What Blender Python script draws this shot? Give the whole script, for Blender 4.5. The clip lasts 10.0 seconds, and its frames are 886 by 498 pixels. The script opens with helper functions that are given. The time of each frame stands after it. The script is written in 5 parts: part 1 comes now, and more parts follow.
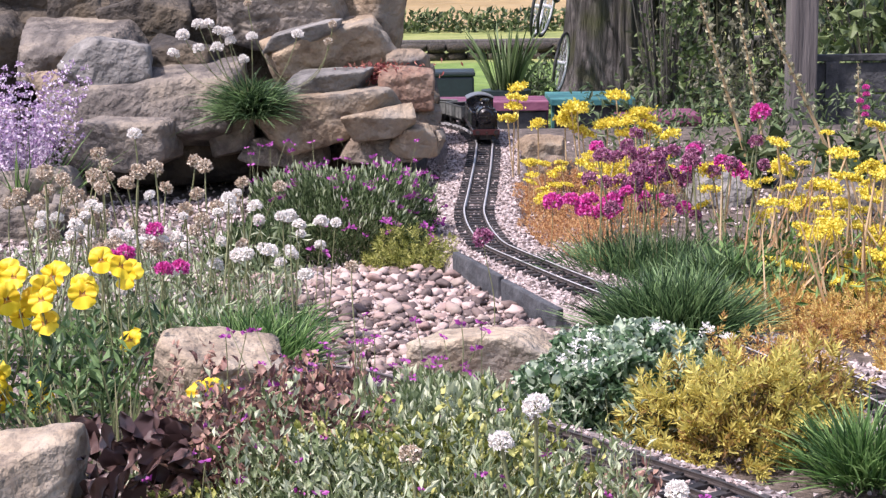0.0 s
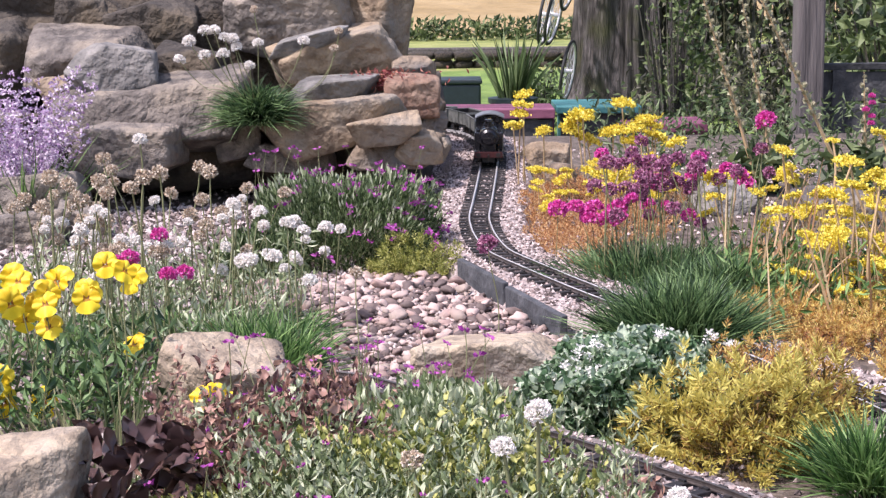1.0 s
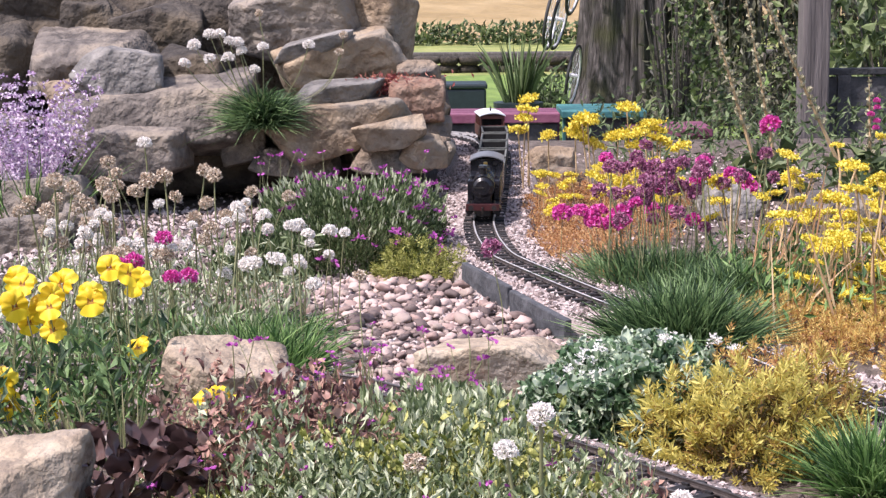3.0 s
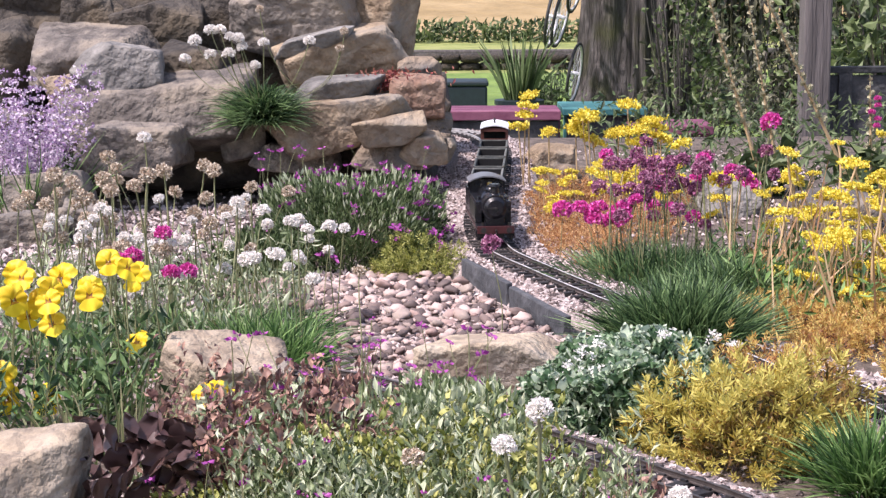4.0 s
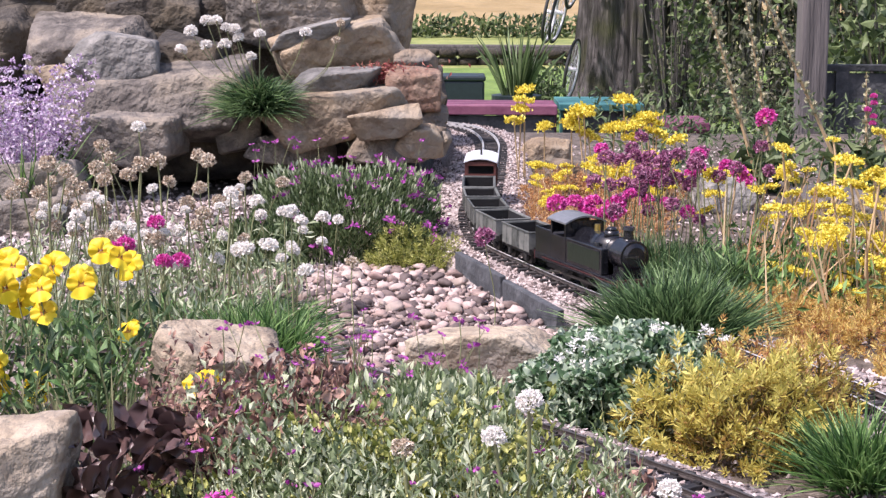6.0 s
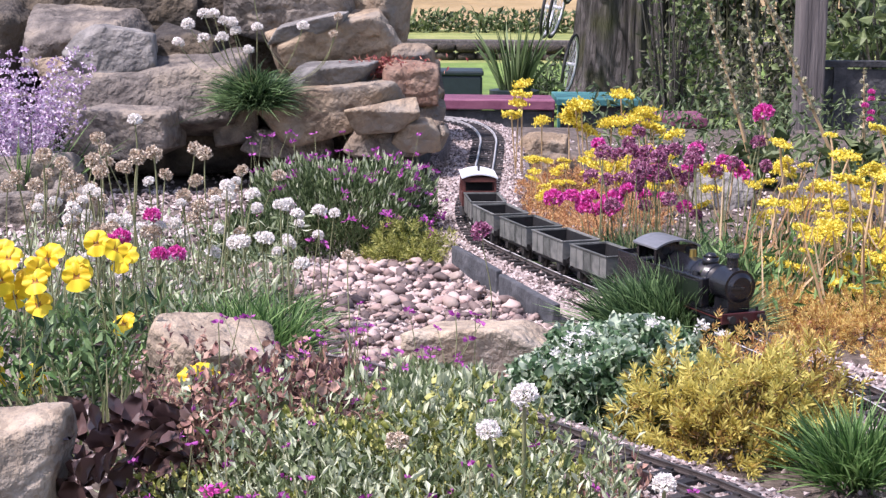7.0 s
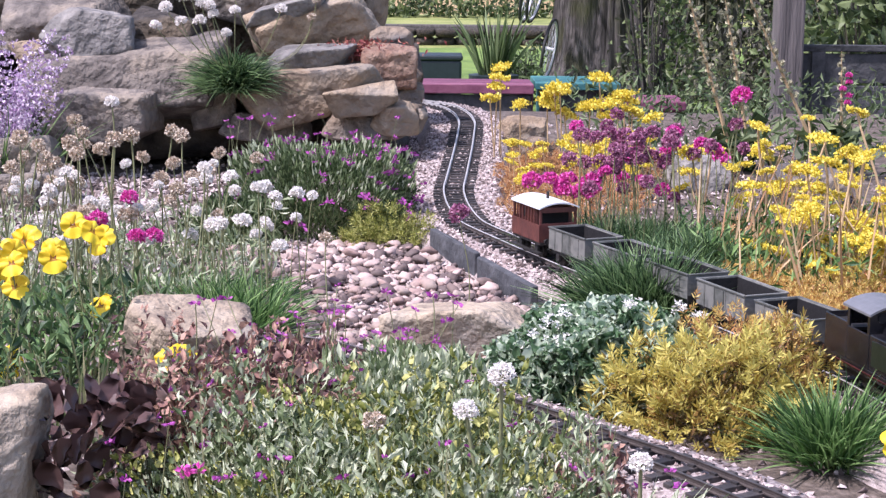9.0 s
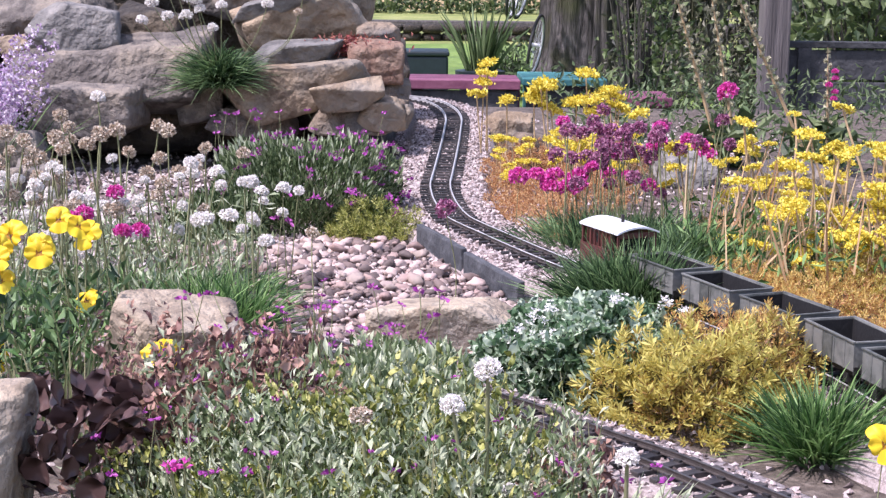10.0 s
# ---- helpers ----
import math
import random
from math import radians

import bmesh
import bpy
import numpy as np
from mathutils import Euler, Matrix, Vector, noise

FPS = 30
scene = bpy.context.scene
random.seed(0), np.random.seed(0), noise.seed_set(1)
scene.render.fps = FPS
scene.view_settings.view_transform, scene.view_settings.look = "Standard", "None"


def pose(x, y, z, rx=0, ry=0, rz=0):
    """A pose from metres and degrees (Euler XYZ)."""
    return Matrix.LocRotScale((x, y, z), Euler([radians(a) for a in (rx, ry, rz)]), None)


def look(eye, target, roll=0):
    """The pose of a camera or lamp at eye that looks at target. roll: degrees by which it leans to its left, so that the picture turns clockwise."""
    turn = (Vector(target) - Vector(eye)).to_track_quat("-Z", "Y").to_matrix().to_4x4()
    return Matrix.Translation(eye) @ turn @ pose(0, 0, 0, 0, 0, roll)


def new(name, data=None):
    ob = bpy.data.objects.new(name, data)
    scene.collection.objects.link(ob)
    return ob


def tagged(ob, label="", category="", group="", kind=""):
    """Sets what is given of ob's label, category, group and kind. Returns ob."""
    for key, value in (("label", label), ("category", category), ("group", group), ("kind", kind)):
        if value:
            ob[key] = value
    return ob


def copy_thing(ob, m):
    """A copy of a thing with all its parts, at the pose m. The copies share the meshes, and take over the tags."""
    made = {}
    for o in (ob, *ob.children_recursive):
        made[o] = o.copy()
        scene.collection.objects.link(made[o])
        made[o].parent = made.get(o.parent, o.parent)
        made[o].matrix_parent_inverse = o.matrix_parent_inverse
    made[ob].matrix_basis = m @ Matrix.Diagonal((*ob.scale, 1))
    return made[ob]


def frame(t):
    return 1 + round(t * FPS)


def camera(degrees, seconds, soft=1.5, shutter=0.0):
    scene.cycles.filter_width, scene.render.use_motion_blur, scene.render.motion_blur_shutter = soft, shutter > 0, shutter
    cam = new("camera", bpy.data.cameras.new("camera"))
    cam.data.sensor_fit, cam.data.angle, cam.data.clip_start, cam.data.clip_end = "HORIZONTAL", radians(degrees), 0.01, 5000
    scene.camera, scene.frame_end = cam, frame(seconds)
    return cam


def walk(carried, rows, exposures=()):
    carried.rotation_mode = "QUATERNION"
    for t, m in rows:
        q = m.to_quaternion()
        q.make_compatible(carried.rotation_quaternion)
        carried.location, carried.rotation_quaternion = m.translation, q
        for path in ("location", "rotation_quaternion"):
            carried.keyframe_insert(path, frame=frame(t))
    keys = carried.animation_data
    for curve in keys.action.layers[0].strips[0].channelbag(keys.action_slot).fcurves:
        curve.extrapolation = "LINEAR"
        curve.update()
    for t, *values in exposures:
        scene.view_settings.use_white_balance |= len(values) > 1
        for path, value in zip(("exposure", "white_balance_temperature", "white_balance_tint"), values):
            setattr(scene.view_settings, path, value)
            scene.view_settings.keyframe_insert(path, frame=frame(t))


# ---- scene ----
cam = camera(29.3, 10.0, soft=1.35)
PATH = [
    (0, (-0.0105, 0.0010, 0.6095), (0.0137, 3.9411, -0.0797), -0.729),
    (0.5, (-0.0091, 0.0021, 0.6076), (0.0063, 3.9442, -0.0699), -0.609),
    (1, (-0.0066, 0.0002, 0.6070), (0.0020, 3.9436, -0.0636), -0.556),
    (1.5, (-0.0056, -0.0010, 0.6056), (-0.0005, 3.9433, -0.0596), -0.532),
    (2, (-0.0062, -0.0015, 0.6054), (-0.0036, 3.9437, -0.0545), -0.506),
    (2.5, (-0.0057, -0.0015, 0.6065), (-0.0074, 3.9438, -0.0527), -0.534),
    (4, (-0.0026, 0.0007, 0.6023), (-0.0084, 3.9450, -0.0628), -0.305),
    (4.5, (-0.0038, 0.0004, 0.6012), (-0.0067, 3.9440, -0.0679), -0.182),
    (5, (0.0002, -0.0002, 0.5997), (-0.0003, 3.9430, -0.0716), -0.035),
    (5.5, (0.0009, 0.0011, 0.5983), (0.0027, 3.9440, -0.0753), 0.136),
    (7, (0.0038, 0.0059, 0.5951), (0.0133, 3.9462, -0.0931), 0.523),
    (7.5, (0.0038, 0.0059, 0.5936), (0.0218, 3.9445, -0.1044), 0.545),
    (8, (0.0055, 0.0058, 0.5932), (0.0329, 3.9427, -0.1141), 0.555),
    (8.5, (0.0062, 0.0073, 0.5903), (0.0480, 3.9426, -0.1251), 0.586),
    (9, (0.0066, 0.0058, 0.5893), (0.0643, 3.9398, -0.1319), 0.591),
    (9.5, (0.0060, 0.0065, 0.5893), (0.0797, 3.9392, -0.1378), 0.673),
    (10, (0.0064, 0.0061, 0.5883), (0.0962, 3.9378, -0.1420), 0.734),
]
walk(cam, [(t, look(eye, target, roll)) for t, eye, target, roll in PATH], exposures=[(0, 0.64, 6450, 24), (5, 0.64, 6600, 23), (8, 0.67, 6150, 27), (10, 0.67, 6100, 27)])

# ---- world and sun ----
world = bpy.data.worlds.new("world")
scene.world = world
world.use_nodes = True
wn = world.node_tree.nodes
sky = wn.new("ShaderNodeTexSky")
sky.sky_type = 'NISHITA'
sky.sun_disc = False
sky.sun_elevation = radians(58)
sky.sun_rotation = radians(239)
sky.air_density, sky.dust_density = 1.2, 2.5
wn["Background"].inputs[1].default_value = 0.15
world.node_tree.links.new(sky.outputs[0], wn["Background"].inputs[0])
sun = new("sun", bpy.data.lights.new("sun", 'SUN'))
sun.data.energy, sun.data.angle, sun.data.color = 4.0, radians(2.5), (1.0, 0.965, 0.93)
sun.matrix_world = look((-3.2, 0.5, 6.0), (0, 2.4, 0))


# ---- materials ----
def mat(name, cols, scale=30, rough=0.8, bump=0.3, vary='object', spread=0.25, metal=0.0, trans=0.0, spots=None, stretch=None):
    m = bpy.data.materials.new(name)
    m.use_nodes = True
    nt = m.node_tree
    n, l = nt.nodes, nt.links
    b = n["Principled BSDF"]
    b.inputs["Roughness"].default_value = rough
    b.inputs["Metallic"].default_value = metal
    tc = n.new("ShaderNodeTexCoord")
    nz = n.new("ShaderNodeTexNoise")
    nz.inputs["Scale"].default_value = scale
    nz.inputs["Detail"].default_value = 6
    nz.inputs["Roughness"].default_value = 0.65
    coord = tc.outputs["Object"]
    if stretch:
        mp = n.new("ShaderNodeMapping")
        mp.inputs["Scale"].default_value = stretch
        l.new(coord, mp.inputs["Vector"])
        coord = mp.outputs[0]
    l.new(coord, nz.inputs["Vector"])
    ramp = n.new("ShaderNodeValToRGB")
    els = ramp.color_ramp.elements
    els[0].position, els[1].position = 0.32, 0.68
    els[0].color, els[1].color = (*cols[0], 1), (*cols[-1], 1)
    for i, c in enumerate(cols[1:-1]):
        e = els.new(0.32 + 0.36 * (i + 1) / (len(cols) - 1))
        e.color = (*c, 1)
    val = nz.outputs["Fac"]
    if vary == 'island':
        geo = n.new("ShaderNodeNewGeometry")
        mixv = n.new("ShaderNodeMath")
        mixv.operation = 'MULTIPLY_ADD'
        l.new(geo.outputs["Random Per Island"], mixv.inputs[0])
        mixv.inputs[1].default_value = 0.75
        sub = n.new("ShaderNodeMath")
        sub.operation = 'MULTIPLY'
        l.new(nz.outputs["Fac"], sub.inputs[0])
        sub.inputs[1].default_value = 0.28
        l.new(sub.outputs[0], mixv.inputs[2])
        val = mixv.outputs[0]
    elif vary == 'object':
        inf = n.new("ShaderNodeObjectInfo")
        mixv = n.new("ShaderNodeMath")
        mixv.operation = 'MULTIPLY_ADD'
        l.new(inf.outputs["Random"], mixv.inputs[0])
        mixv.inputs[1].default_value = spread
        sub = n.new("ShaderNodeMath")
        sub.operation = 'SUBTRACT'
        l.new(nz.outputs["Fac"], sub.inputs[0])
        sub.inputs[1].default_value = spread * 0.5
        l.new(sub.outputs[0], mixv.inputs[2])
        val = mixv.outputs[0]
    l.new(val, ramp.inputs[0])
    col = ramp.outputs[0]
    if spots:
        big = n.new("ShaderNodeTexNoise")
        big.inputs["Scale"].default_value = spots[1]
        big.inputs["Detail"].default_value = 5
        l.new(tc.outputs["Object"], big.inputs["Vector"])
        r2 = n.new("ShaderNodeValToRGB")
        r2.color_ramp.elements[0].position, r2.color_ramp.elements[1].position = 0.5, 0.66
        l.new(big.outputs["Fac"], r2.inputs[0])
        mx = n.new("ShaderNodeMixRGB")
        l.new(r2.outputs[0], mx.inputs[0])
        l.new(col, mx.inputs[1])
        mx.inputs[2].default_value = (*spots[0], 1)
        col = mx.outputs[0]
    l.new(col, b.inputs["Base Color"])
    if bump:
        nb = n.new("ShaderNodeTexNoise")
        nb.inputs["Scale"].default_value = scale * 3
        nb.inputs["Detail"].default_value = 6
        l.new(coord, nb.inputs["Vector"])
        bp = n.new("ShaderNodeBump")
        bp.inputs["Strength"].default_value = bump
        bp.inputs["Distance"].default_value = 0.3 / scale
        l.new(nb.outputs["Fac"], bp.inputs["Height"])
        l.new(bp.outputs[0], b.inputs["Normal"])
    if trans:
        tr = n.new("ShaderNodeBsdfTranslucent")
        l.new(col, tr.inputs["Color"])
        ms = n.new("ShaderNodeMixShader")
        ms.inputs[0].default_value = trans
        l.new(b.outputs[0], ms.inputs[1])
        l.new(tr.outputs[0], ms.inputs[2])
        l.new(ms.outputs[0], n["Material Output"].inputs["Surface"])
    return m


def leafmat(name, *cols, rough=0.55, trans=0.3):
    return mat(name, cols, 60, rough, 0, 'island', trans=trans)


M_SOIL = mat("soil", [(0.04, 0.031, 0.024), (0.1, 0.078, 0.062), (0.19, 0.155, 0.13)], 40, 0.95, 0.8, '')
M_GRIT = mat("grit", [(0.14, 0.11, 0.1), (0.3, 0.25, 0.235), (0.46, 0.4, 0.38)], 160, 0.9, 0.8, '')
M_CHIP = mat("grit_chip", [(0.1, 0.076, 0.07), (0.24, 0.185, 0.17), (0.36, 0.29, 0.27), (0.5, 0.43, 0.41)], 80, 0.85, 0, 'island')
M_LAWN = mat("lawn", [(0.085, 0.15, 0.025), (0.125, 0.2, 0.038), (0.165, 0.25, 0.05)], 1.5, 0.9, 0.5, '')
M_ROUGH = mat("rough_grass", [(0.12, 0.16, 0.04), (0.22, 0.25, 0.07), (0.32, 0.32, 0.12)], 1.2, 0.9, 0.5, '')
M_FIELD = mat("crop_field", [(0.22, 0.155, 0.065), (0.28, 0.2, 0.09), (0.34, 0.25, 0.125)], 0.6, 0.95, 0.3, '')
ROCKS = [
    mat("sandstone_tan", [(0.09, 0.068, 0.052), (0.2, 0.155, 0.112), (0.31, 0.24, 0.165)], 12, 0.92, 1.0, 'object', 0.25, spots=((0.13, 0.12, 0.11), 6)),
    mat("gritstone_grey", [(0.09, 0.087, 0.082), (0.18, 0.172, 0.16), (0.29, 0.275, 0.25)], 12, 0.9, 0.9, 'object', 0.2),
    mat("gritstone_warm_grey", [(0.085, 0.074, 0.066), (0.17, 0.15, 0.13), (0.27, 0.235, 0.2)], 14, 0.92, 1.0, 'object', 0.25, spots=((0.26, 0.22, 0.17), 7)),
    # very dark ramp: the shade on upper and recessed stones is in the colour
    mat("rock_with_shade", [(0.025, 0.021, 0.018), (0.056, 0.048, 0.04), (0.1, 0.086, 0.07)], 13, 0.94, 1.0, 'object', 0.25, spots=((0.12, 0.095, 0.065), 5)),
    mat("red_brown_rock", [(0.11, 0.055, 0.04), (0.2, 0.12, 0.085), (0.27, 0.19, 0.14)], 14, 0.94, 1.0, 'object', 0.2),
    mat("pale_sandstone", [(0.15, 0.11, 0.075), (0.3, 0.23, 0.155), (0.44, 0.35, 0.24)], 12, 0.92, 0.9, 'object', 0.2, spots=((0.24, 0.21, 0.17), 7)),
    mat("light_sandstone", [(0.2, 0.16, 0.12), (0.38, 0.31, 0.225), (0.52, 0.44, 0.33)], 16, 0.92, 0.9, 'object', 0.2, spots=((0.33, 0.29, 0.24), 9))]
M_PEBBLE = mat("pebble", [(0.115, 0.085, 0.078), (0.21, 0.15, 0.132), (0.34, 0.235, 0.208), (0.3, 0.242, 0.205), (0.46, 0.352, 0.315)], 25, 0.75, 0.15, 'object', 1.0)
M_PEBBLES = mat("pebbles", [(0.115, 0.085, 0.078), (0.21, 0.15, 0.132), (0.34, 0.235, 0.208), (0.3, 0.242, 0.205), (0.46, 0.352, 0.315)], 25, 0.75, 0.15, 'island')
M_SLATE = mat("slate_edging", [(0.034, 0.036, 0.041), (0.056, 0.06, 0.067), (0.09, 0.094, 0.102)], 18, 0.8, 0.4, 'object', 0.15)
M_SLEEPER = mat("sleeper", [(0.012, 0.011, 0.012), (0.03, 0.027, 0.027), (0.06, 0.052, 0.05)], 60, 0.75, 0.2, 'object', 0.4)
# light grey puts the sky's reflection on the rail tops into the colour
M_RAIL = mat("sky_lit_rail", [(0.4, 0.39, 0.39), (0.6, 0.59, 0.59)], 40, 0.4, 0.05, '', metal=0.3)
M_RAILDULL = mat("dull_rail", [(0.04, 0.036, 0.036), (0.1, 0.095, 0.095)], 40, 0.45, 0.05, '', metal=0.4)
M_RAILSIDE = mat("rail_web", [(0.03, 0.024, 0.022), (0.075, 0.06, 0.055)], 60, 0.7, 0.1, '')
M_BLACK = mat("loco_black", [(0.005, 0.005, 0.007), (0.009, 0.009, 0.012), (0.018, 0.018, 0.022)], 40, 0.27, 0.05, '')
M_LOCOGREEN = mat("loco_green", [(0.006, 0.012, 0.007), (0.012, 0.02, 0.012)], 40, 0.4, 0.05, '')
M_ROOF = mat("cab_roof_grey", [(0.1, 0.105, 0.115), (0.17, 0.175, 0.185)], 30, 0.38, 0.05, '')
M_UNDER = mat("underframe", [(0.008, 0.008, 0.008), (0.025, 0.023, 0.022)], 60, 0.6, 0.1, '')
M_WHEEL = mat("wheel_steel", [(0.02, 0.02, 0.02), (0.06, 0.055, 0.05)], 60, 0.4, 0.05, '', metal=0.6)
M_RED = mat("buffer_beam_red", [(0.04, 0.008, 0.009), (0.075, 0.014, 0.014)], 50, 0.45, 0.05, '')
M_WAGON = mat("wagon_grey", [(0.055, 0.06, 0.054), (0.1, 0.106, 0.097), (0.16, 0.163, 0.15)], 50, 0.6, 0.1, 'object', 0.3)
M_COAL = mat("wagon_inside", [(0.003, 0.003, 0.0035), (0.007, 0.007, 0.008)], 50, 0.9, 0.2, '')
M_VAN = mat("van_bauxite", [(0.06, 0.018, 0.016), (0.1, 0.03, 0.024), (0.14, 0.045, 0.034)], 40, 0.6, 0.1, '')
M_VANROOF = mat("van_roof", [(0.6, 0.62, 0.65), (0.75, 0.77, 0.8)], 30, 0.45, 0.05, '')
M_BRASS = mat("brass", [(0.5, 0.36, 0.12), (0.6, 0.45, 0.16)], 40, 0.3, 0.0, '', metal=1.0)
M_STEM = leafmat("stem", (0.09, 0.13, 0.045), (0.18, 0.21, 0.09), (0.3, 0.29, 0.16), trans=0.15)
M_POD = leafmat("seed_pod", (0.16, 0.17, 0.09), (0.3, 0.29, 0.18), (0.46, 0.43, 0.3), trans=0.1)
M_STEMRED = leafmat("ochre_stem", (0.34, 0.19, 0.09), (0.48, 0.32, 0.17), (0.58, 0.45, 0.27), trans=0.15)
M_WHITE = leafmat("white_petal", (0.74, 0.7, 0.66), (0.84, 0.81, 0.77), (0.9, 0.88, 0.84), trans=0.25)
M_TAN = leafmat("dried_head", (0.36, 0.27, 0.19), (0.58, 0.48, 0.37), (0.72, 0.64, 0.53), trans=0.2)
M_PINK = leafmat("pink_petal", (0.5, 0.03, 0.24), (0.68, 0.06, 0.38), (0.78, 0.16, 0.5), trans=0.25)
M_DULL = leafmat("faded_pink_petal", (0.2, 0.05, 0.12), (0.36, 0.11, 0.23), (0.5, 0.24, 0.35), trans=0.2)
M_YEL = leafmat("yellow_petal", (0.75, 0.52, 0.01), (0.85, 0.66, 0.02), (0.88, 0.74, 0.08), trans=0.25)
M_PANSYEYE = leafmat("pansy_eye", (0.2, 0.07, 0.01), (0.45, 0.22, 0.01), (0.6, 0.35, 0.02))
M_SEDY = leafmat("sedum_yellow", (0.56, 0.43, 0.03), (0.8, 0.66, 0.06), (0.88, 0.78, 0.15), trans=0.2)
M_PUR = leafmat("purple_petal", (0.17, 0.015, 0.15), (0.32, 0.04, 0.28), (0.46, 0.11, 0.4), trans=0.25)
M_LILAC = leafmat("lilac_petal", (0.34, 0.22, 0.38), (0.58, 0.45, 0.6), (0.76, 0.66, 0.76), trans=0.25)
M_DKGREEN = leafmat("dark_leaf", (0.035, 0.06, 0.02), (0.085, 0.14, 0.05), (0.18, 0.24, 0.11))
M_GREY = leafmat("grey_green_leaf", (0.12, 0.17, 0.07), (0.29, 0.36, 0.19), (0.52, 0.57, 0.39))
M_GRASS = leafmat("grass_blade", (0.03, 0.08, 0.022), (0.09, 0.2, 0.05), (0.22, 0.36, 0.12))
M_GRASSD = leafmat("dark_grass_blade", (0.024, 0.056, 0.022), (0.072, 0.148, 0.052), (0.19, 0.3, 0.12))
M_ARAB = leafmat("arabis_leaf", (0.1, 0.19, 0.09), (0.27, 0.4, 0.23), (0.56, 0.66, 0.5), trans=0.4)
M_LIME = leafmat("lime_leaf", (0.17, 0.2, 0.04), (0.33, 0.35, 0.08), (0.5, 0.5, 0.17))
M_GOLD = leafmat("golden_sedum", (0.24, 0.145, 0.035), (0.44, 0.335, 0.06), (0.62, 0.55, 0.15))
M_AMBER = leafmat("amber_sedum", (0.38, 0.2, 0.06), (0.6, 0.4, 0.11), (0.74, 0.58, 0.2))
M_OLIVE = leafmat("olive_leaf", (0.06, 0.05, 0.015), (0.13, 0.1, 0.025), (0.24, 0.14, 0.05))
M_ORANGE = leafmat("orange_sedum", (0.3, 0.12, 0.05), (0.58, 0.3, 0.12), (0.7, 0.46, 0.22))
M_BRONZE = leafmat("bronze_leaf", (0.1, 0.05, 0.048), (0.25, 0.125, 0.105), (0.48, 0.29, 0.22))
M_AJUGA = leafmat("dark_purple_leaf", (0.016, 0.012, 0.013), (0.035, 0.026, 0.027), (0.095, 0.055, 0.05), rough=0.4, trans=0.1)
M_IVY = leafmat("ivy_leaf", (0.03, 0.052, 0.018), (0.08, 0.12, 0.04), (0.17, 0.22, 0.09))
M_DROOP = leafmat("drooping_foliage", (0.03, 0.033, 0.022), (0.085, 0.085, 0.055), (0.17, 0.165, 0.11))
M_BARK = mat("bark", [(0.018, 0.017, 0.015), (0.06, 0.054, 0.05), (0.15, 0.135, 0.13)], 9, 0.95, 1.0, '', stretch=(2.6, 2.6, 0.35), spots=((0.06, 0.062, 0.028), 2.2))
M_POST = mat("weathered_post", [(0.045, 0.04, 0.04), (0.085, 0.076, 0.074), (0.14, 0.125, 0.12)], 14, 0.9, 0.5, 'object', 0.2, stretch=(2, 2, 0.15))
M_PANEL = mat("dark_board", [(0.02, 0.022, 0.024), (0.045, 0.047, 0.05), (0.08, 0.08, 0.082)], 12, 0.8, 0.4, 'object', 0.3)
M_BIN = mat("dark_green_plastic", [(0.006, 0.014, 0.018), (0.012, 0.024, 0.03)], 20, 0.5, 0.1, '')
M_PLUM = mat("plum_paint", [(0.1, 0.028, 0.055), (0.16, 0.045, 0.085), (0.22, 0.075, 0.12)], 12, 0.6, 0.15, 'object', 0.3)
M_TEAL = mat("teal_paint", [(0.012, 0.075, 0.082), (0.025, 0.125, 0.128), (0.05, 0.18, 0.175)], 12, 0.6, 0.15, 'object', 0.3)
M_TYRE = mat("tyre", [(0.015, 0.015, 0.016), (0.04, 0.04, 0.042)], 30, 0.7, 0.1, '')
# pale, barely metallic grey stands in for the chrome's bright reflection
M_CHROME = mat("wheel_rim_shine", [(0.5, 0.5, 0.53), (0.7, 0.7, 0.74)], 30, 0.35, 0.0, '', metal=0.1)


# ---- building helpers ----
def mesh_of(name, verts, faces, material, smooth=False):
    me = bpy.data.meshes.new(name)
    me.from_pydata([tuple(v) for v in verts], [], [tuple(f) for f in faces])
    mats = material if isinstance(material, (list, tuple)) else [material]
    for m in mats:
        me.materials.append(m)
    if smooth:
        me.polygons.foreach_set("use_smooth", [True] * len(me.polygons))
    me.update()
    return me


def bm_mesh(name, bm, material, smooth=False):
    me = bpy.data.meshes.new(name)
    bm.to_mesh(me)
    bm.free()
    me.materials.append(material)
    if smooth:
        me.polygons.foreach_set("use_smooth", [True] * len(me.polygons))
    return me


def put(name, me, parent=None, m=None, label=""):
    ob = new(name, me)
    if parent:
        ob.parent = parent
    if m is not None:
        ob.matrix_basis = m
    if label:
        tagged(ob, label)
    return ob


def part(name, bm, material, parent, label="", smooth=False, m=None):
    return put(name, bm_mesh(name, bm, material, smooth), parent, m, label)


def box(bm, x0, x1, y0, y1, z0, z1, bevel=0.0):
    g = bmesh.ops.create_cube(bm, size=1, matrix=Matrix.LocRotScale(((x0 + x1) / 2, (y0 + y1) / 2, (z0 + z1) / 2), None, (x1 - x0, y1 - y0, z1 - z0)))
    if bevel:
        es = list({e for v in g["verts"] for e in v.link_edges})
        bmesh.ops.bevel(bm, geom=es, offset=bevel, segments=2, affect='EDGES', profile=0.5)


def boxed(x0, x1, y0, y1, z0, z1, bevel=0.0):
    bm = bmesh.new()
    box(bm, x0, x1, y0, y1, z0, z1, bevel)
    return bm


